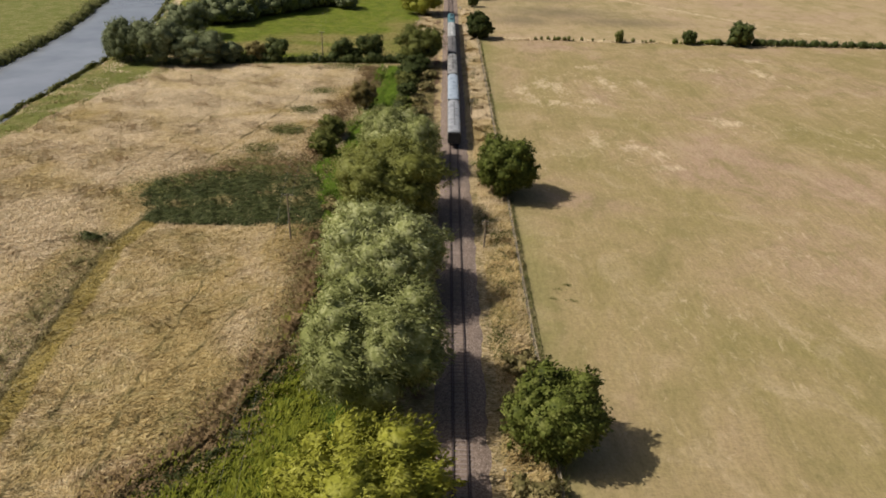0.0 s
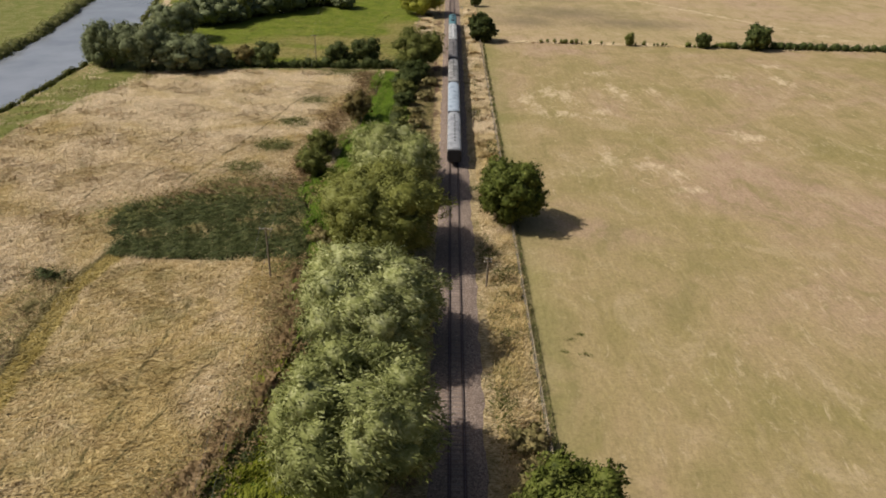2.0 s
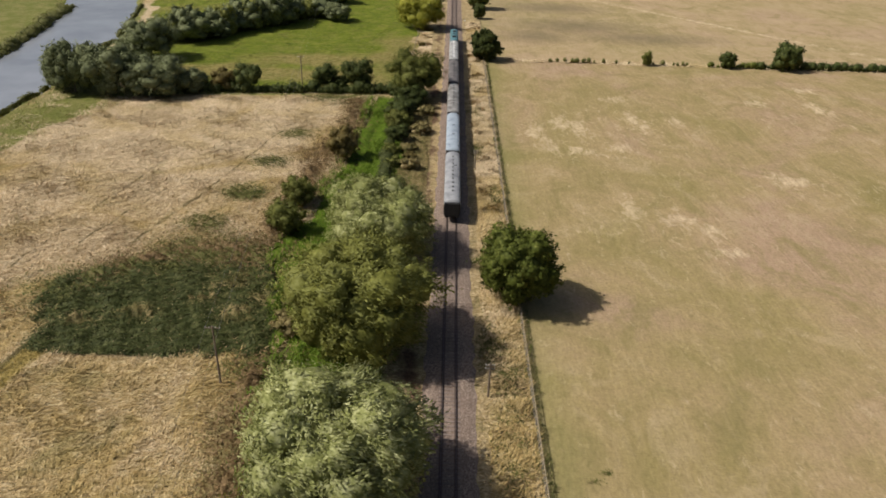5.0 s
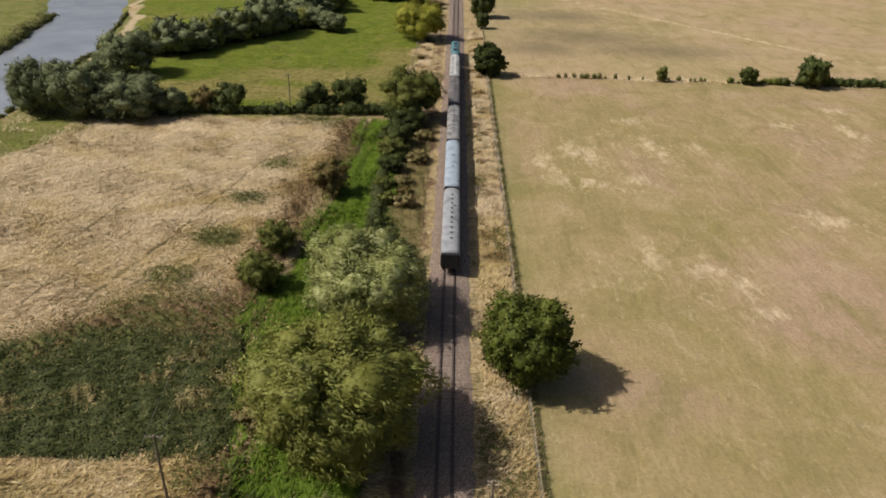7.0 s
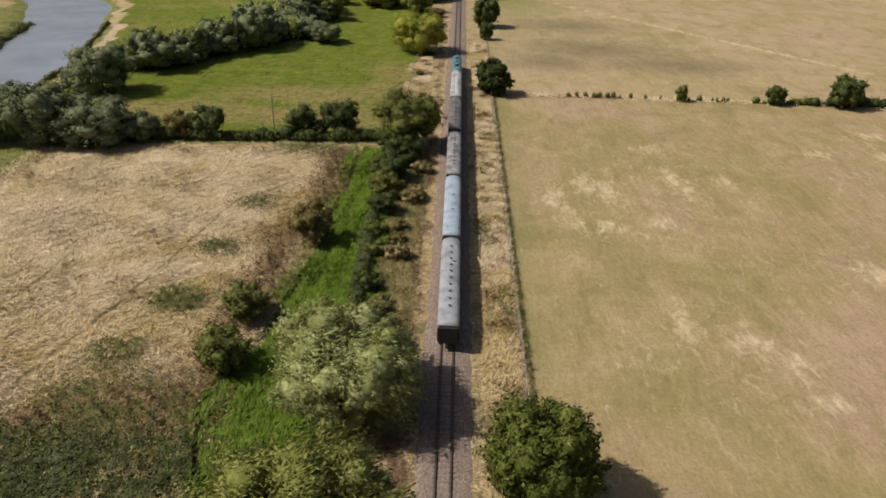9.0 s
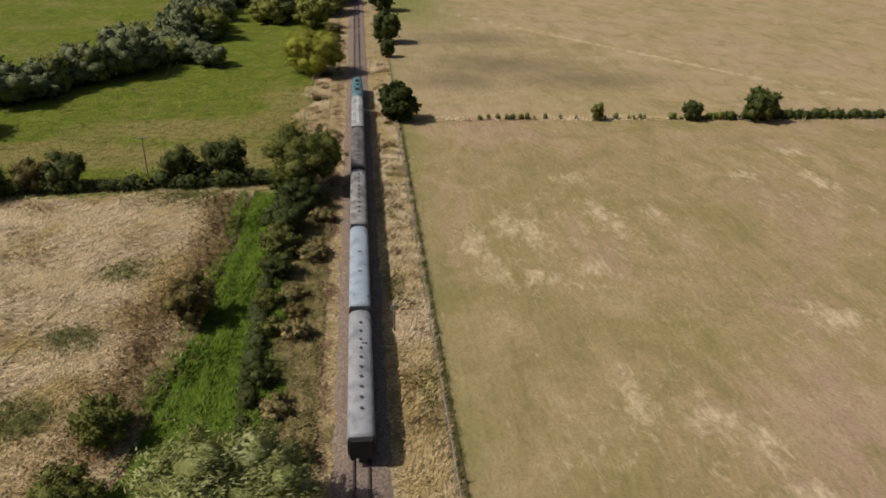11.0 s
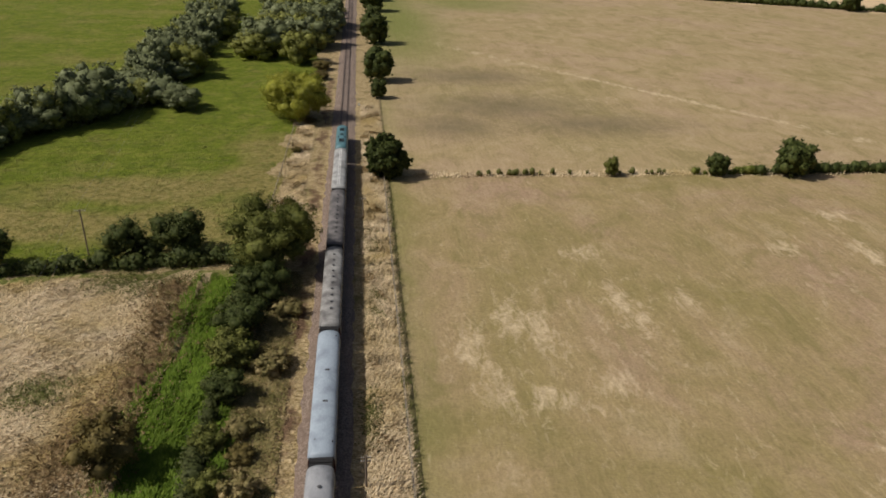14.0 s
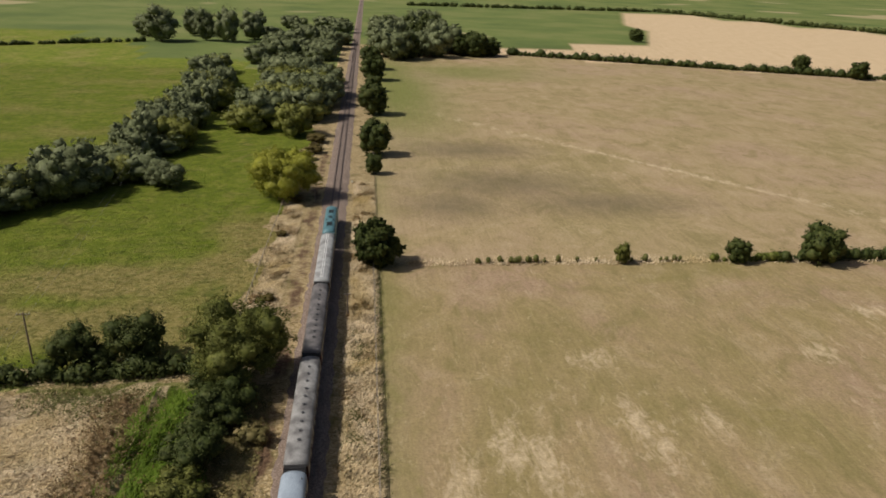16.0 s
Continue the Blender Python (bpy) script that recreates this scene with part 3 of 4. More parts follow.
# ---- trees ----
def tube(path, r0, r1, sides=7):
    """Tapered bent limb."""
    path = np.asarray(path, dtype=float)
    n = len(path)
    v, f = [], []
    for i, p in enumerate(path):
        d = path[min(i + 1, n - 1)] - path[max(i - 1, 0)]
        d /= np.linalg.norm(d) + 1e-9
        u = np.cross(d, (0.31, 0.9, 0.2))
        u /= np.linalg.norm(u)
        w = np.cross(d, u)
        r = r0 + (r1 - r0) * i / (n - 1)
        for k in range(sides):
            a = 2 * np.pi * k / sides
            v.append(p + r * (np.cos(a) * u + np.sin(a) * w))
    for i in range(n - 1):
        for k in range(sides):
            f.append([i * sides + k, i * sides + (k + 1) % sides, (i + 1) * sides + (k + 1) % sides, (i + 1) * sides + k])
    return np.array(v), np.array(f)


def merge(pieces):
    """Joins pieces of corners, faces and, where they have them, normals."""
    at = np.cumsum([0] + [len(p[0]) for p in pieces])
    return tuple([np.concatenate([p[0] for p in pieces]), np.concatenate([p[1] + k for p, k in zip(pieces, at)])] + ([np.concatenate([p[2] for p in pieces])] if len(pieces[0]) > 2 else []))


def sprays(c, out, size, slim, droop, r, along=None):
    """One small bent quad for every leaf spray, facing roughly outward. The shading follows the bough as a whole."""
    n = len(c)
    out = out / np.linalg.norm(out, axis=1, keepdims=True)
    nrm = out + r.normal(0, 0.3, (n, 3))
    nrm /= np.linalg.norm(nrm, axis=1, keepdims=True)
    u = np.cross(nrm, r.normal(0, 1, (n, 3))) if along is None else along + r.normal(0, 0.42, (n, 3))
    u += droop * np.array([0.35, 0.1, -1.0])
    u /= np.linalg.norm(u, axis=1, keepdims=True)
    w = np.cross(nrm, u)
    w /= np.linalg.norm(w, axis=1, keepdims=True) + 1e-9
    s = size * r.uniform(0.6, 1.35, (n, 1))
    u, w = u * s, w * s * slim
    v = np.stack([c - u, c - w + 0.05 * u, c + u, c + w - 0.15 * u], 1).reshape(-1, 3)
    return v, np.arange(4 * n).reshape(n, 4), np.repeat(out + r.normal(0, 0.17, (n, 3)), 4, axis=0)


def lump(c, rad, r, nu=9, nv=6):
    """Uneven closed inner mass of a bough."""
    v, f, o = [], [], []
    ph = r.uniform(0, 6.28, 3)
    for j in range(nv + 1):
        t = np.pi * (0.02 + 0.96 * j / nv)
        for i in range(nu):
            a = 2 * np.pi * i / nu
            d = np.array([np.sin(t) * np.cos(a), np.sin(t) * np.sin(a), np.cos(t)])
            k = 1 + 0.14 * np.sin(3 * a + ph[0]) * np.sin(2 * t + ph[1]) + r.uniform(-0.08, 0.08)
            v.append(c + d * rad * k)
            o.append(d)
    for j in range(nv):
        for i in range(nu):
            f.append([j * nu + i, (j + 1) * nu + i, (j + 1) * nu + (i + 1) % nu, j * nu + (i + 1) % nu])
    return np.array(v), np.array(f), np.array(o)


def crown_mesh(h, rad, low, lobes, leaves, size, slim, droop, r, core=0.72, clumps=26):
    """Many leaf clumps on a number of boughs that together fill a crown of height h and radius rad, from low * h up."""
    zc, hz = h * (low + 1) / 2, h * (1 - low) / 2
    pieces, anchors = [], []
    middle = np.array([0, 0, zc - 0.3 * hz])
    for k in range(lobes):
        if k == 0:
            p, s = np.array([0, 0, -0.05]), 0.72
        else:
            g = k * 2.39996 + r.uniform(-0.3, 0.3)
            zz = -0.75 + 1.5 * (k - 0.5) / (lobes - 1)
            rr = np.sqrt(max(0.03, 1 - zz ** 2)) * r.uniform(0.6, 0.84)
            p = np.array([np.cos(g) * rr, np.sin(g) * rr, zz * 0.8])
            s = r.uniform(0.2, 0.4)
        c = np.array([p[0] * rad, p[1] * rad, zc + p[2] * hz])
        e = np.array([s * rad, s * rad, s * (hz if k == 0 else 0.5 * hz + 0.4 * rad)])
        anchors.append(c)
        pieces.append(lump(c, e * (core if k == 0 or core > 0.85 else core * 1.04), r))
        m = max(40, int(leaves * s * s / (0.5 + 0.118 * (lobes - 1))))
        q = r.normal(0, 1, (clumps, 3))
        q[:, 2] += 0.25
        q /= np.linalg.norm(q, axis=1, keepdims=True)
        q *= r.uniform(0.88, 1.28, (clumps, 1))
        which = r.randint(0, clumps, m)
        pick = q[which]
        blown = (q * 0.8 + np.array([0.75, 0.25, -0.1]) + r.normal(0, 0.35, (clumps, 3)))[which]
        off = r.normal(0, 0.14, (m, 3))
        d = pick + off
        flat = r.rand(m) < 0.36
        dd = r.normal(0, 1, (m, 3))
        dd /= np.linalg.norm(dd, axis=1, keepdims=True)
        d[flat] = dd[flat] * r.uniform(0.55, 1.0, (m, 1))[flat]
        pos = c + d * e
        pos[:, 2] = np.maximum(pos[:, 2], 0.15)
        o = d / np.linalg.norm(d, axis=1, keepdims=True)
        whole = pos - middle
        whole /= np.linalg.norm(whole, axis=1, keepdims=True)
        o = 0.6 * o + 0.4 * whole + np.where(flat[:, None], 0, off * 2.6)
        pieces.append(sprays(pos, o, size, slim, droop * 0.6, r, blown))
    v, f, n = merge(pieces)
    v[:, 2] = np.maximum(v[:, 2], 0.03)
    return v, f, n, anchors


KINDS = {
    # material, low edge, boughs, leaf size, slimness, droop, clumps
    "willow": (L_WILLOW, 0.04, 36, 0.23, 0.3, 0.8, 30),
    "olive": (L_OLIVE, 0.03, 34, 0.23, 0.32, 0.7, 30),
    "yellow": (L_YELLOW, 0.03, 30, 0.23, 0.36, 0.4, 30),
    "broad": (L_DARK, 0.03, 32, 0.18, 0.6, 0.15, 30),
    "thorn": (L_HEDGE, 0.0, 14, 0.17, 0.6, 0.1, 24),
    "sallow": (L_GREY, -0.1, 15, 0.58, 0.5, 0.4, 20),
    "near_sallow": (L_GREY, 0.0, 26, 0.26, 0.5, 0.3, 26),
    "rusty": (L_BROWN, 0.0, 12, 0.16, 0.55, 0.1, 24),
    "poplar": (L_GREY, -0.12, 16, 0.5, 0.55, 0.0, 22),
    "green": (L_SEDGE, 0.0, 11, 0.17, 0.5, 0.2, 24),
    "scrub": (L_SCRUB, 0.0, 12, 0.17, 0.5, 0.2, 24),
    "far_broad": (L_DARKER, -0.06, 20, 0.4, 0.65, 0.1, 22),
    "bush": (L_BUSH, 0.0, 16, 0.17, 0.5, 0.2, 26),
    "far_olive": (L_OLIVE, -0.08, 16, 0.42, 0.5, 0.3, 22),
}


def floor_at(x, y):
    return float(height(np.array([x * 1.0]), np.array([y * 1.0]))[0])


def tree(name, kind, x, y, h, rad, leaves, label, category="tree", group="", seed=0, turn=0.0):
    mat, low, lobes, size, slim, droop, clumps = KINDS[kind]
    r = np.random.RandomState(seed + 11)
    e = thing(name, pose(x, y, floor_at(x, y) - 0.05, 0, 0, turn), label, category, group)
    v, f, n, anchors = crown_mesh(h, rad, low, lobes, leaves, size, slim, droop, r, 0.9 if kind in ("sallow", "poplar", "far_broad", "far_olive") else 0.76, clumps)
    quads("crown", v, f, mat, e, normals=n)
    t0 = max(0.08, h * 0.022)
    limbs = [tube([(0, 0, -0.2), (0.05 * rad, 0.02 * rad, h * 0.2), (0, 0.04 * rad, h * 0.45), (0.04 * rad, 0, h * 0.75)], t0, t0 * 0.25)]
    for c in anchors[1:7]:
        b = np.array([0.03 * rad, 0.02 * rad, h * r.uniform(0.15, 0.4)])
        limbs.append(tube([b, (b + c) / 2 + (0, 0, 0.05 * h), c], t0 * 0.45, t0 * 0.1, 5))
    quads("trunk", *merge(limbs), M_BARK, e, smooth=True)
    return e


def again(src, x, y, sx, sz, turn, label="", group=""):
    """Another tree grown like src, with its own size and turn."""
    o = copy_thing(src, pose(x, y, floor_at(x, y) - 0.05, 0, 0, turn) @ Matrix.Diagonal((sx, sx, sz, 1)))
    return tagged(o, label, "", group)


# trees by the line
tree("field_tree", "broad", 9.2, 53.4, 10.2, 4.7, 38000, "dense dark green broadleaf tree on the fence line", group="fence line trees", seed=1)
tree("field_tree", "broad", 8.9, 116.0, 11.2, 5.2, 40000, "dense mid-green broadleaf tree beside the dry field", group="fence line trees", seed=2)
tree("field_tree", "far_broad", 9.3, 246.8, 9.0, 3.8, 12000, "round dark green tree at the field corner", group="fence line trees", seed=3)
R2 = tree("field_tree", "far_broad", 9.8, 328.0, 11.0, 4.8, 2600, "dark green broadleaf tree casting shade on the field", group="fence line trees", seed=17)
tree("willow_tree", "yellow", -8.5, 42.5, 12.0, 7.0, 36000, "yellow-green bushy willow beside the track", group="lineside willows", seed=4)
tree("willow_tree", "willow", -9.2, 60.3, 16.2, 7.3, 66000, "large silver-green windblown willow beside the track", group="lineside willows", seed=5)
tree("willow_tree", "willow", -10.2, 81.5, 13.5, 8.0, 66000, "broad grey-green willow with drooping boughs", group="lineside willows", seed=6)
tree("willow_tree", "olive", -10.8, 104.5, 15.0, 8.2, 66000, "tall olive-green willow with bare inner boughs", group="lineside willows", seed=7)
tree("willow_tree", "willow", -10.4, 128.0, 12.0, 8.0, 60000, "spreading pale willow leaning to the track", group="lineside willows", seed=8)
tree("willow_tree", "bush", -9.8, 207.0, 12.5, 6.6, 26000, "pale green willow at the hedge's end", seed=9)
W1 = tree("willow_tree", "far_olive", -16.0, 352.0, 12.0, 6.6, 2600, "olive-green willow of a copse by the line", group="copse trees", seed=18)
Y1 = tree("willow_tree", "yellow", -11.6, 287.5, 12.0, 7.8, 34000, "bright yellow-green rounded willow in pasture", seed=10)
B1 = tree("thorn_bush", "thorn", -24.2, 212.5, 8.3, 4.2, 6000, "dark green hawthorn tree in a thick hedge", "tree", "hedgerow trees", seed=11)
GT = tree("thorn_bush", "bush", -25.7, 144.0, 5.2, 3.0, 6500, "mid-green rounded hawthorn bush in grass", "bush", "gully bushes", seed=20)
OB = tree("thorn_bush", "bush", -26.0, 134.3, 5.4, 3.2, 6000, "olive-green bush at the gully's edge", "bush", "gully bushes", seed=12)
RB = tree("thorn_bush", "rusty", -21.4, 165.5, 6.8, 3.5, 7000, "rust-tinged hawthorn bush above lush grass", "bush", "gully bushes", seed=13)
RW = tree("sallow_tree", "sallow", -62.0, 292.0, 14.0, 7.0, 1500, "dark grey-green tree of a wooded field edge", "tree", "woodland edge trees", seed=14)
RS = tree("sallow_tree", "near_sallow", -82.0, 202.5, 12.5, 7.2, 13000, "large rounded grey-green sallow on the river bank", "tree", "river bank trees", seed=19)
PO = tree("poplar_tree", "poplar", -98.0, 622.0, 23.0, 7.5, 2500, "tall dark poplar in a distant row", "tree", "far poplars", seed=15)
GB = tree("scrub_bush", "scrub", -7.0, 181.0, 2.4, 2.2, 2200, "low scrub bush beside the track", "bush", "lineside scrub", seed=16)

for x, y, s, k, g in ((9.3, 308, 0.5, 0.55, 40), (9.6, 388, 1.2, 1.1, 200), (10.0, 469, 1.3, 1.12, 280), (9.4, 350, 0.65, 0.6, 10), (9.5, 420, 0.7, 0.65, 70), (9.8, 505, 1.3, 1.2, 120), (10.2, 438, 0.8, 0.7, 40)):
    again(R2, x, y, s, k, g, "dark green broadleaf tree casting shade on the field")
# hedgerow trees on both sides
again(R2, 98, 246, 0.87, 0.8, 20, "dark round hedgerow tree", "hedgerow trees")
again(R2, 81, 247, 0.54, 0.48, 140, "small dark hedgerow tree", "hedgerow trees")
again(OB, 57, 246.5, 0.5, 0.85, 140, "thin yellow-green sapling in a gappy hedge", "hedgerow trees")
for x, y, s, k, g in ((-32.2, 211.5, 0.78, 0.84, 70), (-51, 209, 0.87, 0.84, 150), (-28.5, 211, 0.53, 0.5, 200)):
    again(B1, x, y, s, k, g, "dark green hawthorn tree in a thick hedge", "hedgerow trees")
again(RB, -56.8, 208, 1.0, 0.85, 30, "brownish hawthorn in a thick hedge", "hedgerow trees")
# lineside scrub
rs = np.random.RandomState(21)
for x, y, s in ((-11.6, 190, 1.4), (-12, 168, 0.8), (-11.5, 176, 1.0), (-13, 205, 1.1), (-10, 198, 1.5), (-14.5, 112, 0.8), (-18, 118, 0.9), (-17, 95, 0.7), (-11.8, 183, 1.2), (-11.4, 162, 0.7), (-11.3, 152, 0.8)):
    dark = rs.rand() < 0.6
    again(B1 if dark else GT, x, y, s * (0.6 if dark else 0.9), s * (0.47 if dark else 0.75), rs.uniform(0, 360), "scruffy thorn bush beside the gully", "lineside scrub")
for x, y, s in ((-7.2, 182, 1.2), (-8, 161, 0.9), (-6.0, 194, 1.0), (-9, 170, 0.9), (-9, 147, 0.9), (-7, 140, 0.9), (7.2, 66, 1.0), (7.8, 59, 1.3), (7.0, 46, 1.3), (8.2, 62, 1.0), (-20, 108, 1.1)):
    again(GB, x, y, s, s * rs.uniform(0.7, 1.2), rs.uniform(0, 360), "scruffy olive and straw scrub beside the track", "lineside scrub")
for x, y, s in ((-8.5, 166, 0.45), (-10, 262, 0.35), (-9, 232, 0.35), (-14, 300, 0.4), (-9.5, 312, 0.7), (-8, 330, 0.8), (-10, 322, 0.8), (-8, 343, 0.9)):
    again(RB, x, y, s, s * 0.55, rs.uniform(0, 360), "low brownish thorn bush in dry grass", "lineside scrub")
# river bank and woods
for x, y, s, k, g in ((-91, 202, 0.85, 1.05, 60), (-71.5, 203, 1.1, 0.78, 200), (-64, 205, 0.6, 0.5, 20), (-85, 236, 1.05, 0.95, 130), (-96, 206, 0.55, 0.75, 90), (-91, 236, 0.6, 0.5, 30)):
    again(RS, x, y, s, k, g, "grey-green sallow on the river bank", "river bank trees")
EDGE_Y = np.array([254, 266, 282, 300, 350, 410, 480.0])
EDGE_X = np.array([-86, -76, -64, -52, -51, -52, -59.0])
for i in range(62):
    t = i / 61
    y = 255 + 225 * t ** 1.2
    x = float(np.interp(y, EDGE_Y, EDGE_X)) + rs.uniform(-4 if y < 285 else -8, 4)
    again(RW if i % 5 else W1, x, y + rs.uniform(-2, 3), rs.uniform(0.55, 1.1), rs.uniform(0.5, 0.95), rs.uniform(0, 360), "dark grey-green tree of a wooded field edge", "woodland edge trees")
again(RS, -41.5, 296, 0.72, 0.5, 40, "pale silvery bush before the wood", "woodland edge trees")
for i in range(34):
    x, y = rs.uniform(-33, -9), rs.uniform(352, 475)
    again(RW if i % 3 else W1, x, y, rs.uniform(0.9, 1.35), rs.uniform(0.75, 1.1), rs.uniform(0, 360), "grey-green tree of a copse by the line", "copse trees")
for i in range(34):
    x, y = rs.uniform(15, 58), rs.uniform(545, 700)
    again(RW if i % 3 else R2, x, y, rs.uniform(1.2, 1.8), rs.uniform(1.2, 1.7), rs.uniform(0, 360), "tall dark tree of a distant wood", "far wood trees")
for i in range(12):
    again(R2, rs.uniform(60, 90), rs.uniform(566, 590), rs.uniform(1.3, 1.8), rs.uniform(0.9, 1.4), rs.uniform(0, 360), "tall dark tree of a distant wood", "far wood trees")
for i in range(30):
    again(RW, rs.uniform(-60, -9), rs.uniform(490, 760), rs.uniform(0.9, 1.4), rs.uniform(0.6, 0.95), rs.uniform(0, 360), "dark tree of a distant wood", "far wood trees")
for x, y, s, k in ((-124, 612, 1.6, 1.1), (-83, 616, 1.1, 1.05), (-69, 636, 1.2, 0.95), (-140, 640, 1.2, 0.7), (-112, 650, 1.0, 0.9)):
    again(PO, x, y, s, k, rs.uniform(0, 360))
for x, y, s, k in ((262, 529, 1.1, 1.05), (283, 506, 1.05, 1.0), (220, 690, 1.2, 0.8), (228, 715, 1.2, 0.8)):
    again(R2, x, y, s, k, rs.uniform(0, 360), "lone dark tree in a far hedge", "hedgerow trees")


# ---- hedges ----
def hedge(label, a, b, high, wide, per_metre, size, material, gaps=0.0, seed=0):
    r = np.random.RandomState(seed)
    a, b = np.array(a, float), np.array(b, float)
    length = np.linalg.norm(b - a)
    d = (b - a) / length
    side = np.array([-d[1], d[0]])
    pieces = []
    step = wide * 0.55
    for s in np.arange(0, length, step):
        if r.rand() < gaps:
            continue
        k = r.uniform(0.5, 1.35)
        p = a + d * s + side * r.uniform(-0.2, 0.2) * wide
        c = np.array([*p, high * 0.42 * k])
        e = np.array([wide * 0.55 * k, wide * 0.55 * k, high * 0.52 * k])
        pieces.append(lump(c, e * 0.8, r, 7, 5))
        m = max(8, int(per_metre * step))
        q = r.normal(0, 1, (m, 3))
        q /= np.linalg.norm(q, axis=1, keepdims=True)
        pos = c + q * e * r.uniform(0.7, 1.4, (m, 1))
        pieces.append(sprays(pos, q + np.array([0, 0, 0.4]), size, 0.6, 0.1, r))
    v, f, n = merge(pieces)
    v[:, 2] = np.maximum(v[:, 2], -0.1) + height(v[:, 0], v[:, 1])
    ob = quads("hedge", v, f, material, normals=n)
    return tagged(ob, label, "hedge", "field hedges")


hedge("thick dark hawthorn hedge along the meadow", (-66, 206), (-15, 210), 3.0, 3.0, 130, 0.25, L_HEDGE, seed=1)
hedge("straggling olive thorn thicket along the gully", (-12.3, 138), (-13.2, 176), 2.8, 2.4, 190, 0.17, L_BRAMBLE, 0.12, seed=14)
hedge("straggling dark thorn thicket along the gully", (-13.0, 176), (-12.0, 206), 3.2, 3.0, 170, 0.18, L_HEDGE, 0.08, seed=15)
hedge("low gappy hedge of thin bushes", (23, 247), (72, 247.5), 1.5, 1.0, 60, 0.15, L_REED, 0.62, seed=2)
hedge("low dark hedge of clipped thorn", (76, 247.5), (92, 247.5), 1.7, 1.5, 70, 0.18, L_DARK, 0.25, seed=3)
hedge("dense dark hedge between two fields", (90, 247.5), (190, 250), 2.2, 2.0, 60, 0.25, L_HEDGE, seed=4)
hedge("long dark hedge between far fields", (98, 583), (420, 460), 4.2, 4.5, 14, 0.6, L_HEDGE, seed=5)
hedge("dark hedge between distant crop fields", (60, 1090), (400, 1112), 5.0, 7.0, 4, 1.2, L_HEDGE, 0.1, seed=6)
hedge("dark hedge between distant crop fields", (405, 1115), (700, 560), 5.5, 7.0, 4, 1.2, L_HEDGE, 0.05, seed=7)
hedge("dark hedge between distant crop fields", (-134, 606), (-330, 500), 3.0, 4.0, 6, 0.7, L_HEDGE, 0.1, seed=8)
hedge("reeds and scrub on the river's edge", (-101.5, 60), (-100, 205), 1.4, 2.2, 60, 0.3, L_REED, 0.15, seed=9)
hedge("reeds and scrub on the river's edge", (-101, 212), (-106, 262), 1.3, 2.2, 60, 0.3, L_REED, 0.2, seed=10)
hedge("reeds and scrub on the river's edge", (-106, 262), (-118, 312), 1.3, 2.0, 60, 0.3, L_REED, 0.35, seed=11)
hedge("tall reeds along the far river bank", (-124, 120), (-128, 235), 2.0, 3.5, 60, 0.35, L_REED, 0.05, seed=12)
hedge("tall reeds along the far river bank", (-128, 235), (-143, 310), 2.0, 3.5, 60, 0.35, L_REED, 0.05, seed=13)


# ---- grass that stands up ----
def blades(name, label, n, where, tall, wide, lean, material, seed):
    """Long grass laid over in swirls."""
    r = np.random.RandomState(seed)
    p = where(r, n)
    n = len(p)
    z = height(p[:, 0], p[:, 1])
    swirl = waves(p[:, 0], p[:, 1], seed, 4.0)
    h = tall * r.uniform(0.5, 1.3, n) * np.clip(1 + 0.8 * waves(p[:, 0], p[:, 1], seed + 1, 1.6), 0.25, 2)
    a = lean[0] + 1.5 * swirl + r.normal(0, 0.7, n)
    l = lean[1] * tall * r.uniform(0.5, 1.5, n)
    base = np.stack([p[:, 0], p[:, 1], z - 0.05], -1)
    tip = base + np.stack([np.cos(a) * l, np.sin(a) * l, h], -1)
    w = np.stack([-np.sin(a), np.cos(a), 0 * a], -1) * (wide * r.uniform(0.6, 1.4, n))[:, None]
    v = np.stack([base - w, tip - w * 0.35, tip + w * 0.5, base + w], 1).reshape(-1, 3)
    nrm = np.stack([-np.cos(a) * 0.3, -np.sin(a) * 0.3, 0 * a + 1], -1) + r.normal(0, 0.16, (n, 3))
    return tagged(quads(name, v, np.arange(4 * n).reshape(n, 4), material, kind="stuff", normals=np.repeat(nrm, 4, axis=0)), label, "grass")


def cover(name, label, n, where, high, lumpy, size, material, seed):
    """Low tangled growth in uneven mounds."""
    r = np.random.RandomState(seed)
    p = where(r, n)
    n = len(p)
    def mound(x, y):
        return high * (0.55 + 0.45 * waves(x, y, seed, lumpy) + 0.3 * waves(x, y, seed + 1, lumpy * 0.45))
    z = mound(p[:, 0], p[:, 1])
    g = np.stack([z - mound(p[:, 0] + 0.2, p[:, 1]), z - mound(p[:, 0], p[:, 1] + 0.2), 0 * z + 0.2], -1)
    pos = np.stack([p[:, 0], p[:, 1], height(p[:, 0], p[:, 1]) + np.maximum(0.03, z) * r.uniform(0.6, 1.1, n)], -1)
    v, f, nrm = sprays(pos, g, size, 0.5, 0.0, r)
    return tagged(quads(name, v, f, material, kind="stuff", normals=nrm), label, "undergrowth")


def in_poly(poly, thin=0.0, size=4.0):
    def pick(r, n):
        a = np.array(poly, float)
        p = r.uniform(a.min(0), a.max(0), (n, 2))
        wx, wy = ragged(p[:, 0], p[:, 1])
        keep = inside(wx + r.normal(0, 0.9, n), wy + r.normal(0, 0.9, n), poly) > 0.5
        if poly is DRY:
            keep &= (inside(wx, wy, BRAMBLE) < 0.5) | (r.rand(n) < 0.1)
        if thin:
            keep &= waves(p[:, 0], p[:, 1], 31, size) > thin
        return p[keep]
    return pick


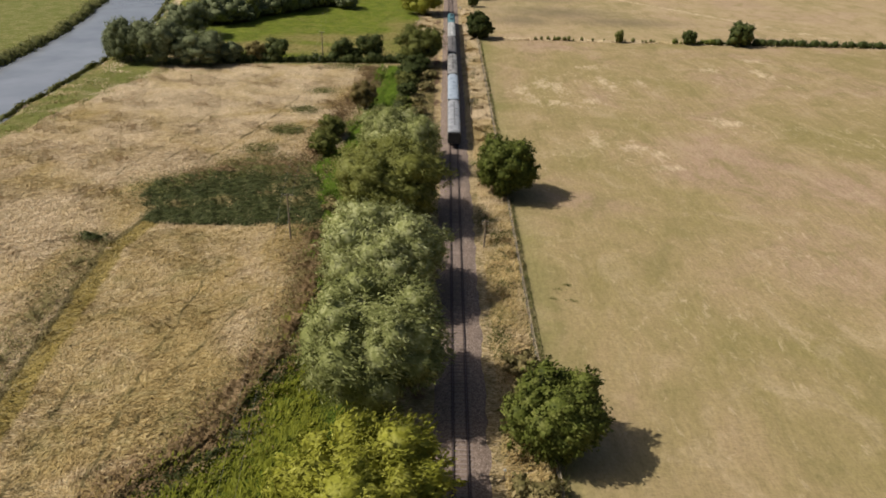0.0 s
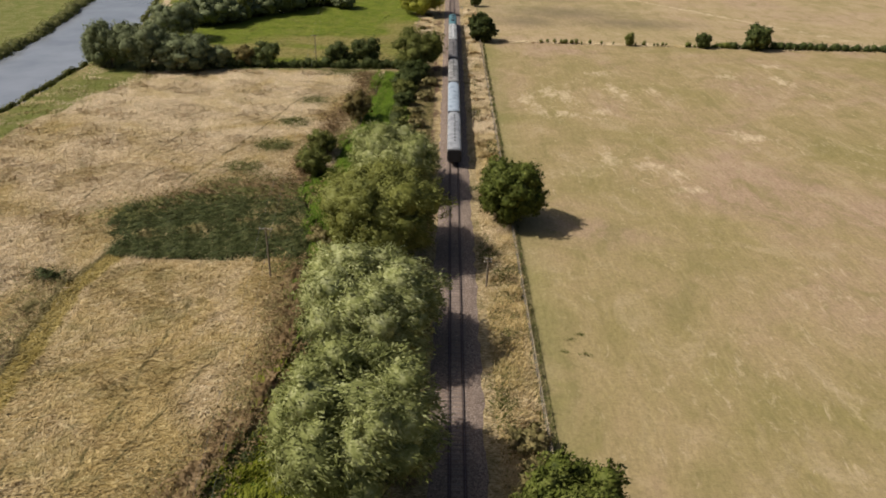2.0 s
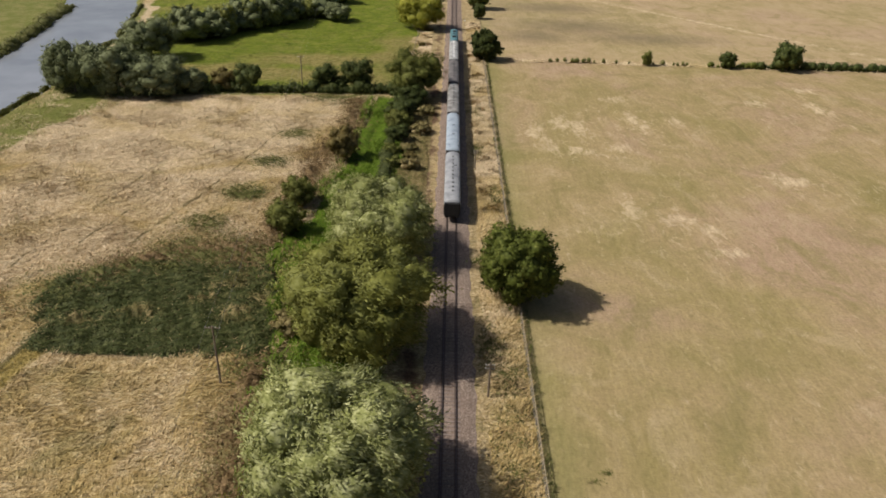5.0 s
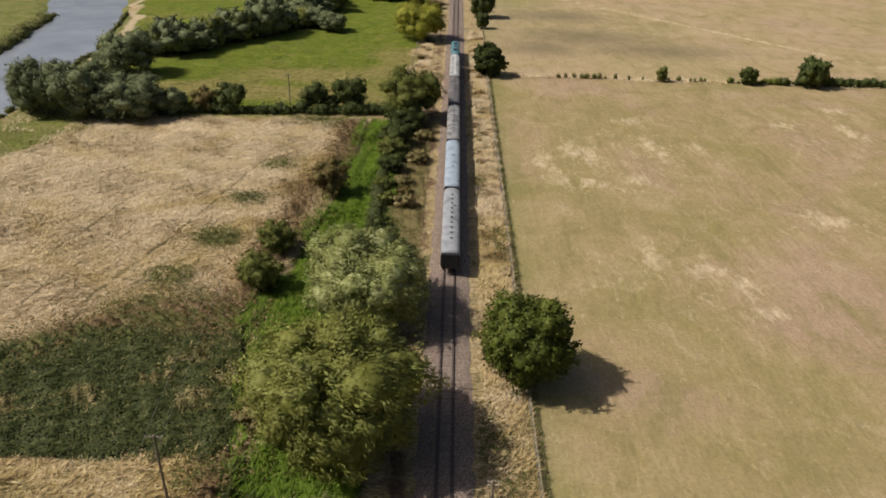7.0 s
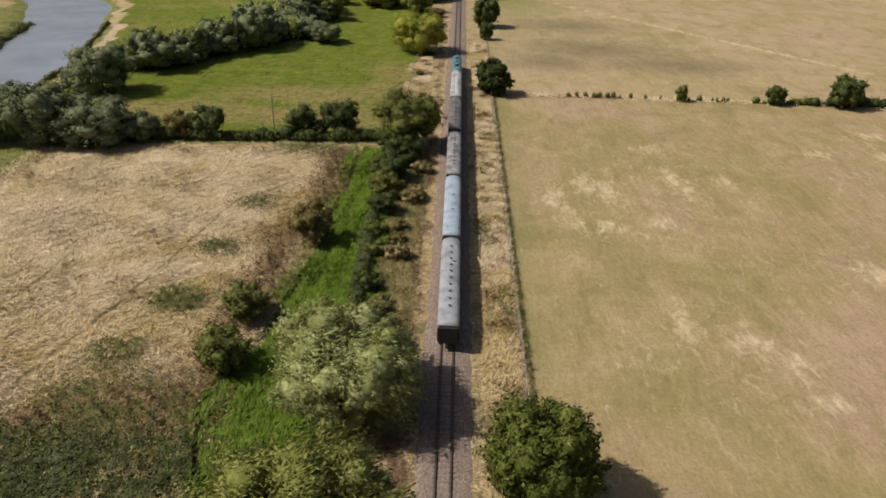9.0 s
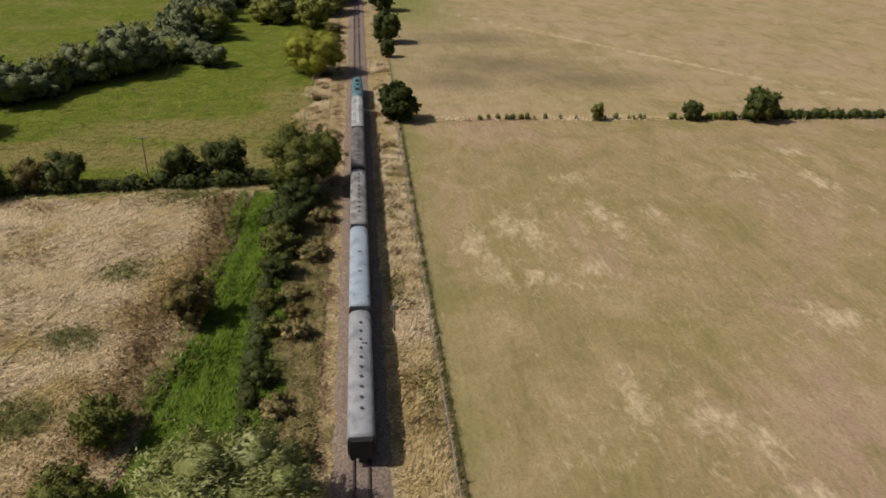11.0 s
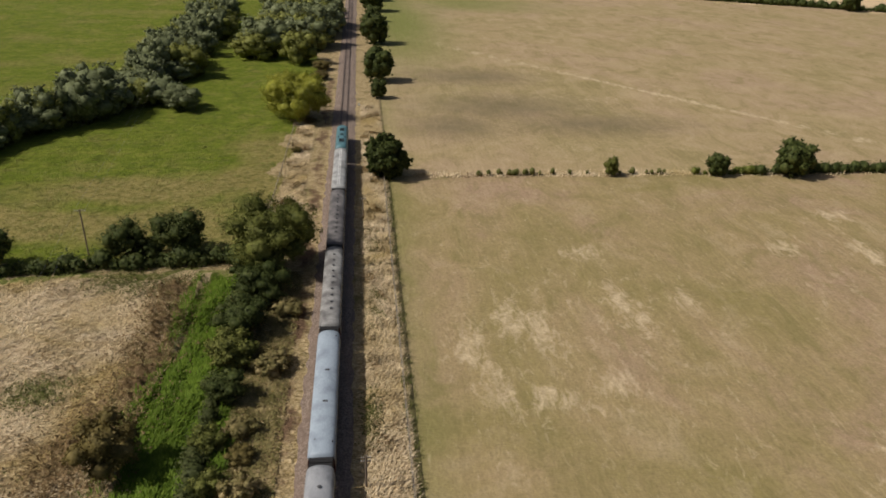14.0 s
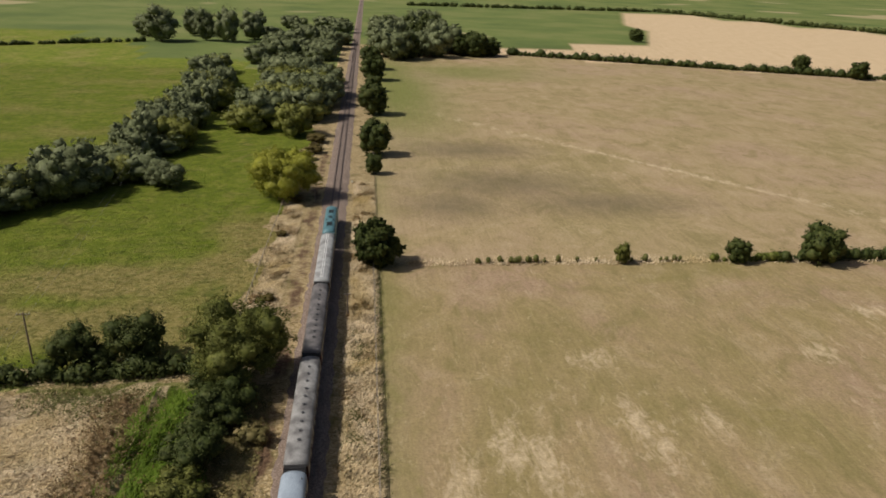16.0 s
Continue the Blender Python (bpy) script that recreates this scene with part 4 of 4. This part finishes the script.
def clusters(rows, spread):
    def pick(r, n):
        k = np.array(rows, float)[r.randint(0, len(rows), n)]
        return k[:, :2] + r.normal(0, 1, (n, 2)) * k[:, 2:3] * np.array(spread)
    return pick


def along(line, wide):
    """Places scattered on both sides of a bent line."""
    def pick(r, n):
        a = np.array(line, float)
        step = np.concatenate([[0], np.cumsum(np.linalg.norm(np.diff(a, axis=0), axis=1))])
        t = r.uniform(0, step[-1], n)
        w = wide * (1 + 0.7 * np.sin(t * 0.55) + 0.4 * np.sin(t * 1.4 + 1))
        return np.stack([np.interp(t, step, a[:, 0]) + r.normal(0, 0.5, n) * w, np.interp(t, step, a[:, 1]) + r.normal(0, 0.5, n) * w], -1)
    return pick


LIP = [(-32.5, 45), (-28.5, 51), (-25, 54), (-24.5, 61.5), (-21, 70), (-20, 79), (-21, 90), (-22.5, 101)]
NORTH_LIP = [(-27.5, 127), (-28.2, 140), (-26.0, 148), (-26.2, 158), (-25.8, 167), (-22.5, 178), (-22.6, 188), (-22.8, 203)]
cover("lip_growth", "russet dock and dead grass in lumps along the gully's lip", 16000, along(LIP, 2.4), 1.1, 1.5, 0.17, L_RUSSET, 81)
cover("lip_growth", "dark green nettles along the gully's lip", 9000, along([(x + 2.2, y - 0.5) for x, y in LIP], 1.3), 0.9, 1.3, 0.16, L_BRAMBLE, 82)
cover("lip_growth", "russet dead growth along the gully's lip", 22000, along(NORTH_LIP, 3.6), 1.0, 1.6, 0.17, L_RUSSET, 83)
cover("lip_growth", "olive and brown growth fringing the brambles", 12000, along([(-54, 114), (-46, 121), (-36, 125), (-27, 125)], 3.4), 0.8, 1.6, 0.16, L_REED, 86)
cover("lip_growth", "dead brown growth fringing the brambles", 7000, along([(-50, 119), (-42, 125), (-33, 128), (-27, 122)], 3.4), 0.9, 1.6, 0.16, L_RUSSET, 87)
cover("path_growth", "grey-brown tussocks beside an old path", 10000, along([(-51.5, 45), (-53, 66), (-54, 80), (-54.5, 96)], 3.6), 0.8, 1.6, 0.16, L_SCRUB, 84)
cover("path_growth", "dark green tussock beside an old path", 1500, clusters(((-54.7, 95.2, 0.9), (-55.8, 95.8, 0.6)), (1.2, 0.7)), 1.2, 1.2, 0.14, L_BRAMBLE, 85)
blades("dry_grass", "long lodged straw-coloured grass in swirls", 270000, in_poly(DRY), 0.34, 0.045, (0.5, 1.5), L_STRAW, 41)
blades("verge_grass", "long dry grass beside the railway", 52000, in_poly([(4.2, 30), (4.0, 300), (8.6, 300), (9.2, 30)]), 0.5, 0.05, (0.2, 1.2), L_STRAW, 42)
blades("verge_grass", "tufted dry grass on the bank", 16000, in_poly([(-12, 215), (-11.5, 290), (-7, 290), (-7, 215)]), 0.4, 0.06, (0.2, 1.3), L_STRAW, 43)
blades("fence_grass", "green grass along the foot of the fence", 14000, in_poly([(9.1, 30), (8.6, 246), (9.5, 246), (10.2, 30)]), 0.4, 0.05, (0.2, 0.6), L_REED, 48)
blades("hedge_grass", "rough dry grass along the field hedge", 9000, in_poly([(12, 245.6), (12, 247.6), (190, 250.2), (190, 248.4)]), 0.5, 0.08, (0.2, 0.8), L_STRAW, 56)
blades("meadow_grass", "taller tufts of pasture grass", 60000, in_poly([(-85, 212), (-12.5, 212), (-12.5, 285), (-45, 285), (-70, 262)], 0.25, 2.5), 0.22, 0.05, (0.2, 1.0), L_MEADOW, 49)
cover("rough_growth", "greener weeds and brambles in the dry verge", 9000, clusters(((6.5, 88, 1.2), (7.5, 60, 1.6), (6, 196, 1.2), (5.2, 72, 1.0), (7.6, 128, 1.0), (6, 214, 1.3), (4.8, 106, 1.0), (7.8, 150, 0.8), (5, 172, 0.9), (7, 100, 1.2)), (0.8, 3.0)), 0.5, 1.6, 0.13, L_REED, 53)
cover("field_weeds", "few green weeds in the dry field", 200, clusters(((14.2, 84.5, 0.35), (15.5, 85.6, 0.3), (15.4, 81.6, 0.45), (13.0, 82.0, 0.3)), (1.2, 0.6)), 0.3, 1.6, 0.1, L_REED, 55)
blades("sedge", "lush green sedge and nettles in a damp gully", 120000, in_poly([p for p in LUSH if p[1] > 79]), 0.6, 0.07, (0.9, 1.1), L_SEDGE, 44)
blades("sedge", "yellowing green sedge in a damp gully", 60000, in_poly([p for p in LUSH if p[1] < 83][:6] + [(-8, 82), (-7, 10)]), 0.6, 0.07, (0.9, 1.1), L_SEDGE_RIPE, 57)
cover("bramble_patch", "dark green patch of low brambles", 48000, in_poly(BRAMBLE), 0.8, 2.2, 0.17, L_BRAMBLE, 45)
cover("rough_growth", "dead brown growth among the brambles", 5000, clusters(((-40, 110, 1.0), (-33, 114, 0.9), (-46, 108, 0.9), (-27, 110, 1.2), (-30, 118, 1.2), (-24, 114, 1.2)), (1.2, 0.8)), 1.0, 2.2, 0.15, L_SCRUB, 54)
cover("rough_growth", "scrubby growth between gully and track", 30000, in_poly([(-11.5, 138), (-12.5, 206), (-4.6, 206), (-4.6, 138)]), 0.45, 2.3, 0.16, L_SCRUB, 47)
cover("rough_growth", "greener rough growth in dry grass", 22000, clusters(((-33, 178, 1.6), (-35, 162, 1.5), (-36, 148, 1.5), (-34, 129, 2.6), (-40, 128, 2.2), (-29, 127, 2.2), (-39.4, 136, 1.4), (-35.6, 147, 1.3), (-24, 203, 2.5), (-31, 204, 2.0), (-27, 120, 2.5), (-22, 100, 1.5)), (1.3, 1.0)), 0.6, 2.2, 0.15, L_REED, 46)
cover("rough_growth", "brownish dead growth along the gully's lip", 15000, clusters(((-27, 54, 2.0), (-24, 62, 1.6), (-22, 72, 1.5), (-21.5, 82, 1.5), (-22, 92, 1.6), (-24, 150, 1.5), (-22, 158, 1.2), (-23, 172, 1.6), (-22, 182, 1.6), (-22, 194, 1.8)), (1.0, 2.6)), 0.6, 2.0, 0.15, L_SCRUB, 50)
blades("bank_grass", "dry rough grass on the river bank", 26000, in_poly([(-101, 60), (-92, 60), (-92, 136), (-85, 173), (-76, 200), (-100, 205)], 0.02, 5.0), 0.35, 0.05, (0.4, 1.2), L_STRAW, 51)
blades("bank_grass", "green rough grass on the river bank", 16000, in_poly([(-101, 60), (-92, 60), (-92, 136), (-85, 173), (-76, 200), (-100, 205)]), 0.35, 0.05, (0.4, 1.2), L_MEADOW, 52)


# ---- train ----
def ring(half, eaves, top, n=9):
    """Roof line of a coach from eave to eave."""
    return [(half * math.cos(math.pi * (1 - i / (n - 1))), eaves + (top - eaves) * math.sin(math.pi * i / (n - 1)) ** 0.8) for i in range(n)]


def skin(profile, ys, closed_ends=True):
    """A long shell: one profile of x, z swept along y, drawn in a little at both ends."""
    bm = bmesh.new()
    rows = []
    for y, k, dz in ys:
        rows.append([bm.verts.new((x * k, y, z - dz)) for x, z in profile])
    for a, b in zip(rows, rows[1:]):
        for i in range(len(profile) - 1):
            bm.faces.new((a[i], a[i + 1], b[i + 1], b[i]))
    if closed_ends:
        bm.faces.new(rows[0])
        bm.faces.new(rows[-1][::-1])
    bmesh.ops.recalc_face_normals(bm, faces=bm.faces)
    return bm


def bogie(parent, y, axles=(-1.25, 1.25)):
    bm = bmesh.new()
    for s in (-1, 1):
        box(bm, s * 1.0 - 0.06, s * 1.0 + 0.06, y - 1.9, y + 1.9, 0.42, 0.68, 0.03)
    box(bm, -1.0, 1.0, y - 0.3, y + 0.3, 0.45, 0.75)
    b = part("bogie", bm, M_BLACK, parent)
    for a in axles:
        for s in (-1, 1):
            bm = bmesh.new()
            rod(bm, (s * 0.68, y + a, 0.46), (s * 0.82, y + a, 0.46), 0.46, sides=16)
            part("wheel", bm, M_RAIL, b)
    return b


def buffers(parent, y, way):
    for s in (-0.87, 0.87):
        bm = bmesh.new()
        rod(bm, (s, y, 1.05), (s, y + way * 0.45, 1.05), 0.09)
        rod(bm, (s, y + way * 0.42, 1.05), (s, y + way * 0.48, 1.05), 0.23, sides=12)
        part("buffer", bm, M_BLACK, parent)


def coach(y0, kind, label, last=False):
    """A coach whose rear end stands at y0."""
    length = 21.8
    e = thing("railway_coach", pose(0, y0 + 0.65, RAIL_TOP), label, "railway coach", "coaches of the train")
    h = 1.36
    side = [(-h + 0.05, 0.95), (-h, 1.4), (-h, 2.55), (-h + 0.06, 3.02), (h - 0.06, 3.02), (h, 2.55), (h, 1.4), (h - 0.05, 0.95), (-h + 0.05, 0.95)]
    part("body", skin(side, [(0, 0.97, 0), (0.25, 1, 0), (length - 0.25, 1, 0), (length, 0.97, 0)]), M_GREEN_SIDE if kind != 4 else M_BLACK, e)
    roof = part("roof", skin(ring(h + 0.0, 3.025, 3.78, 13), [(0.02, 0.93, 0.12), (0.5, 0.99, 0.03), (1.3, 1.0, 0), (length - 1.3, 1.0, 0), (length - 0.5, 0.99, 0.03), (length - 0.02, 0.93, 0.12)]), ROOFS[kind], e, smooth=True)
    for end, way in ((0, -1), (length, 1)):
        bm = bmesh.new()
        box(bm, -1.22, 1.22, end - 0.02 if way < 0 else end - 0.1, end + 0.1 if way < 0 else end + 0.02, 1.0, 3.35, 0.05)
        part("end_panel", bm, M_BLACK, e)
        bm = bmesh.new()
        for k in range(5):
            z = 0.05 * (k % 2)
            box(bm, -1.1 - z, 1.1 + z, end + way * (0.02 + 0.11 * k), end + way * (0.13 + 0.11 * k), 1.1, 3.3 + z, 0.02)
        part("gangway", bm, M_BLACK, e)
        buffers(e, end, way)
    bm = bmesh.new()
    box(bm, -1.1, 1.1, 6.5, length - 6.5, 0.35, 0.93, 0.05)
    part("underframe", bm, M_BLACK, e)
    bogie(e, 3.4), bogie(e, length - 3.4)
    # cream band with windows on both sides
    for s in (-1, 1):
        bm = bmesh.new()
        box(bm, s * h - 0.008, s * h + 0.008, 0.3, length - 0.3, 1.75, 2.62)
        part("waist_band", bm, M_CREAM_SIDE, e)
        bm = bmesh.new()
        box(bm, s * h - 0.016, s * h + 0.016, -0.62, 0.62, 1.82, 2.5, 0.01)
        pane = part("window", bm, M_GLASS, e)
        pane.location = (0, 2.2, 0)
        for k in range(1, 10):
            share("window", pane, e, pose(0, 2.2 + k * (length - 4.4) / 9, 0))
    # roof fittings
    if kind in (1, 2, 4):
        bm = bmesh.new()
        rod(bm, (0, 0, 3.72), (0, 0, 3.9), 0.13, 0.13, 10)
        rod(bm, (0, 0, 3.9), (0, 0, 3.95), 0.2, 0.09, 10)
        first = part("roof_vent", bm, M_VENT, e, "small round roof ventilator")
        n = 10
        first.location = (0.05, 3.6, 0)
        for k in range(1, n):
            share("roof_vent", first, e, pose(0.05, 3.6 + k * (length - 6.6) / (n - 1), 0))
        if kind == 4:
            bm = bmesh.new()
            box(bm, 0.15, 0.75, 14.6, 14.9, 3.6, 3.8, 0.04)
            part("roof_pipe", bm, M_VENT, e)
    if kind == 3:
        for y, x in ((8.0, 0.1), (13.5, 0.1)):
            bm = bmesh.new()
            box(bm, x - 0.28, x + 0.28, y - 0.14, y + 0.14, 3.68, 3.84, 0.04)
            part("roof_hatch", bm, M_VENT, e)
        for y, x in ((2.2, -0.7), (19.6, -0.5), (1.9, 1.05), (20.5, 0.9)):
            bm = bmesh.new()
            rod(bm, (x, y, 3.3), (x, y, 3.72), 0.08, 0.08)
            part("roof_vent", bm, M_VENT, e)
    if kind == 0:
        for x in (-0.16, 0.16):
            bm = bmesh.new()
            box(bm, x - 0.05, x + 0.05, 1.0, length - 1.0, 3.74, 3.83, 0.02)
            part("roof_rib", bm, M_LAMP, e, "pale lengthwise roof conduit")
        for k in range(12):
            bm = skin(ring(h + 0.015, 3.04, 3.80, 9), [(1.2 + k * 1.8, 1, 0), (1.26 + k * 1.8, 1, 0)])
            part("roof_strap", bm, ROOFS[4], e)
    if last:
        bm = bmesh.new()
        rod(bm, (-1.0, -0.3, 1.5), (-1.0, -0.08, 1.5), 0.16, 0.16, 12)
        lamp = part("tail_lamp", bm, M_LAMP, e, "white-cased tail lamp")
        for x in (-0.95, 0.95):
            part("corridor_rail", box(bmesh.new(), x - 0.05, x + 0.05, -0.1, 0.0, 1.0, 3.2, 0.02), M_BLACK, e)
    return e


def locomotive(y0):
    length = 16.4
    e = thing("diesel_locomotive", pose(0, y0 + 0.4, RAIL_TOP), "turquoise diesel locomotive with dark roof grilles hauling coaches", "locomotive")
    h = 1.33
    side = [(-h, 1.0), (-h, 2.5), (-h + 0.12, 3.0), (h - 0.12, 3.0), (h, 2.5), (h, 1.0), (-h, 1.0)]
    part("body", skin(side, [(0, 0.86, 0), (0.7, 0.98, 0), (1.4, 1, 0), (length - 1.4, 1, 0), (length - 0.7, 0.98, 0), (length, 0.86, 0)]), M_LOCO, e)
    part("roof", skin(ring(h - 0.1, 3.005, 3.7, 11), [(0.5, 0.86, 0.32), (1.3, 0.97, 0.05), (2.2, 1, 0), (length - 2.2, 1, 0), (length - 1.3, 0.97, 0.05), (length - 0.5, 0.86, 0.32)]), M_LOCO, e, smooth=True)
    for y0_, y1_, w, z in ((3.0, 5.0, 0.55, 3.7), (10.6, 12.6, 0.5, 3.7)):
        bm = bmesh.new()
        box(bm, -w, w, y0_, y1_, z - 0.12, z + 0.05, 0.05)
        g = part("roof_grille", bm, M_LOCO_DARK, e)
        for k in range(6):
            bm = bmesh.new()
            yy = y0_ + 0.2 + k * (y1_ - y0_ - 0.4) / 5
            box(bm, -w + 0.06, w - 0.06, yy - 0.05, yy + 0.05, z + 0.05, z + 0.09)
            part("grille_slat", bm, M_BLACK, g)
    bm = bmesh.new()
    rod(bm, (0, 8.0, 3.6), (0, 8.0, 3.9), 0.42, 0.36, 14)
    part("exhaust_silencer", bm, M_LOCO_DARK, e)
    for x in (-0.55, 0.55):
        bm = bmesh.new()
        box(bm, x - 0.3, x + 0.3, 6.2, 7.2, 3.35, 3.64, 0.05)
        part("roof_hatch", bm, M_LOCO_DARK, e)
    for end, way in ((0, -1), (length, 1)):
        bm = bmesh.new()
        box(bm, -1.05, 1.05, end - 0.06, end + 0.06, 1.1, 2.1, 0.04)
        part("nose_panel", bm, M_YELLOW, e)
        for x in (-0.72, 0.0, 0.72):
            bm = bmesh.new()
            box(bm, x - 0.3, x + 0.3, end - 0.07 if way < 0 else end - 0.3, end + 0.3 if way < 0 else end + 0.07, 2.2, 2.85, 0.03)
            part("cab_window", bm, M_GLASS, e)
        buffers(e, end, way)
    for s in (-1, 1):
        for k in range(5):
            bm = bmesh.new()
            box(bm, s * h - 0.02, s * h + 0.02, 4.0 + k * 1.8, 5.2 + k * 1.8, 1.7, 2.4, 0.01)
            part("side_grille", bm, M_LOCO_DARK, e)
    bm = bmesh.new()
    box(bm, -1.0, 1.0, 6.6, length - 6.6, 0.3, 0.98, 0.05)
    part("fuel_tank", bm, M_BLACK, e)
    bogie(e, 3.4, (-1.6, 0, 1.6)), bogie(e, length - 3.4, (-1.6, 0, 1.6))
    return e


TAIL = 138.0
for i, (kind, label) in enumerate(((4, "rear coach with pale grey vented roof and black end"), (3, "coach with smooth pale blue-grey roof"), (2, "coach with stained grey vented roof"),
                                   (1, "coach with sooty dark grey vented roof"), (0, "coach with ribbed light grey roof behind the locomotive"))):
    coach(TAIL + i * 23.1, kind, label, i == 0)
locomotive(TAIL + 5 * 23.1)


# ---- poles, posts and fences ----
def pole(name, x, y, h, label, group, arms=1, wide=1.6, lean=0.0):
    e = thing(name, pose(x, y, 0, 0, lean, 0), label, "pole", group)
    part("shaft", rod(bmesh.new(), (0, 0, -0.3), (0, 0, h), 0.14, 0.1), M_POST, e)
    for k in range(arms):
        z = h - 0.25 - k * 0.45
        bm = box(bmesh.new(), -wide / 2, wide / 2, -0.06, 0.06, z - 0.05, z + 0.05, 0.01)
        arm = part("crossarm", bm, M_POST, e)
        for u in (-0.45, -0.2, 0.2, 0.45):
            part("insulator", rod(bmesh.new(), (u * wide, 0, z + 0.05), (u * wide, 0, z + 0.2), 0.05, 0.03), M_PORCELAIN, arm)
    return e


for x, y, h, arms in ((4.3, 96.3, 4.6, 2), (4.3, 161.2, 4.2, 2), (4.4, 226.0, 4.0, 1), (-4.6, 284.0, 3.0, 0)):
    pole("telegraph_post", x, y, h, "old wooden telegraph post beside the railway", "lineside posts", arms, 1.0)
for x, y in ((-25.5, 97.0), (-38.4, 213.0), (-53.0, 330.0)):
    pole("electricity_pole", x, y, 7.8, "wooden electricity pole with a crossarm in the meadow", "meadow poles", 1, 1.7)
for a, b in (((-25.5, 97.0), (-38.4, 213.0)), ((-38.4, 213.0), (-53.0, 330.0)), ((-25.5, 97.0), (-17.0, 20.0))):
    e = thing("overhead_wires", pose(a[0], a[1], 7.7), "thin overhead power wires between poles", "wires")
    for u in (-0.75, 0.75):
        pts = []
        for k in range(13):
            t = k / 12
            pts.append(((b[0] - a[0]) * t + u, (b[1] - a[1]) * t, -1.4 * 4 * t * (1 - t)))
        quads("wire", *tube(pts, 0.012, 0.012, 4), M_WIRE, e)


for x, y, h, r in ((4.1, 49.3, 1.3, 0.16), (3.75, 295.0, 1.8, 0.3), (-5.9, 380.0, 2.4, 0.42)):
    e = thing("marker_board", pose(x, y, 0), "small round white marker board on a thin post beside the track", "marker board", "lineside markers")
    part("post", rod(bmesh.new(), (0, 0, -0.2), (0, 0, h), 0.045, 0.045), M_POST, e)
    part("disc", rod(bmesh.new(), (0, -0.1, h), (0, -0.05, h), r, r, 14), M_LAMP, e, "round white board")


def fence(x0, y0, x1, y1, gap, label):
    e = thing("fence", pose(x0, y0, 0, 0, 0, math.degrees(math.atan2(y1 - y0, x1 - x0))), label, "fence", "field fences")
    n = int(math.hypot(x1 - x0, y1 - y0) / gap)
    length = n * gap
    bm = box(bmesh.new(), -0.06, 0.06, -0.06, 0.06, -0.3, 1.2, 0.02)
    first = part("post", bm, M_POST, e)
    r = random.Random(int(y0))
    for k in range(1, n + 1):
        share("post", first, e, pose(k * gap, r.uniform(-0.08, 0.08), r.uniform(-0.1, 0.05), r.uniform(-4, 4), r.uniform(-4, 4), 0))
    part("top_rail", rod(bmesh.new(), (0, -0.05, 1.12), (length, -0.05, 1.12), 0.045, sides=6), M_RAILWOOD, e, "bleached wooden top rail")
    for z in (0.35, 0.7, 1.0):
        part("wire", rod(bmesh.new(), (0, 0.07, z), (length, 0.07, z), 0.012, sides=5), M_WIRE, e)
    return e


fence(9.4, 20, 8.7, 245, 3.0, "weathered post and wire fence along the dry field")
fence(-12.4, 222, -11.8, 286, 3.0, "weathered post and wire fence beside the pasture")


# ---- sleepers ----
def sleepers():
    holder = bpy.data.objects["ballast"]
    bm = box(bmesh.new(), -1.25, 1.25, -0.13, 0.13, 0.06, 0.243, 0.02)
    first = part("sleeper", bm, M_SLEEPER, holder)
    first.location = (0, 62.0, 0)
    for k in range(1, 300):
        share("sleeper", first, holder, pose(0, 62.0 + k * 0.65, 0))
    spots = [62.0 - k * 0.65 for k in range(1, 80)] + [62.0 + k * 0.65 for k in range(300, 900)]
    c = np.array([(x, y, z) for z in (0.06, 0.243) for y in (-0.13, 0.13) for x in (-1.25, 1.25)])
    v = np.concatenate([c + (0, s, 0) for s in spots])
    f = np.array([[0, 1, 5, 4], [1, 3, 7, 5], [3, 2, 6, 7], [2, 0, 4, 6], [4, 5, 7, 6]])
    f = np.concatenate([f + 8 * i for i in range(len(spots))])
    quads("sleepers", v, f, M_SLEEPER, holder, kind="stuff")


sleepers()
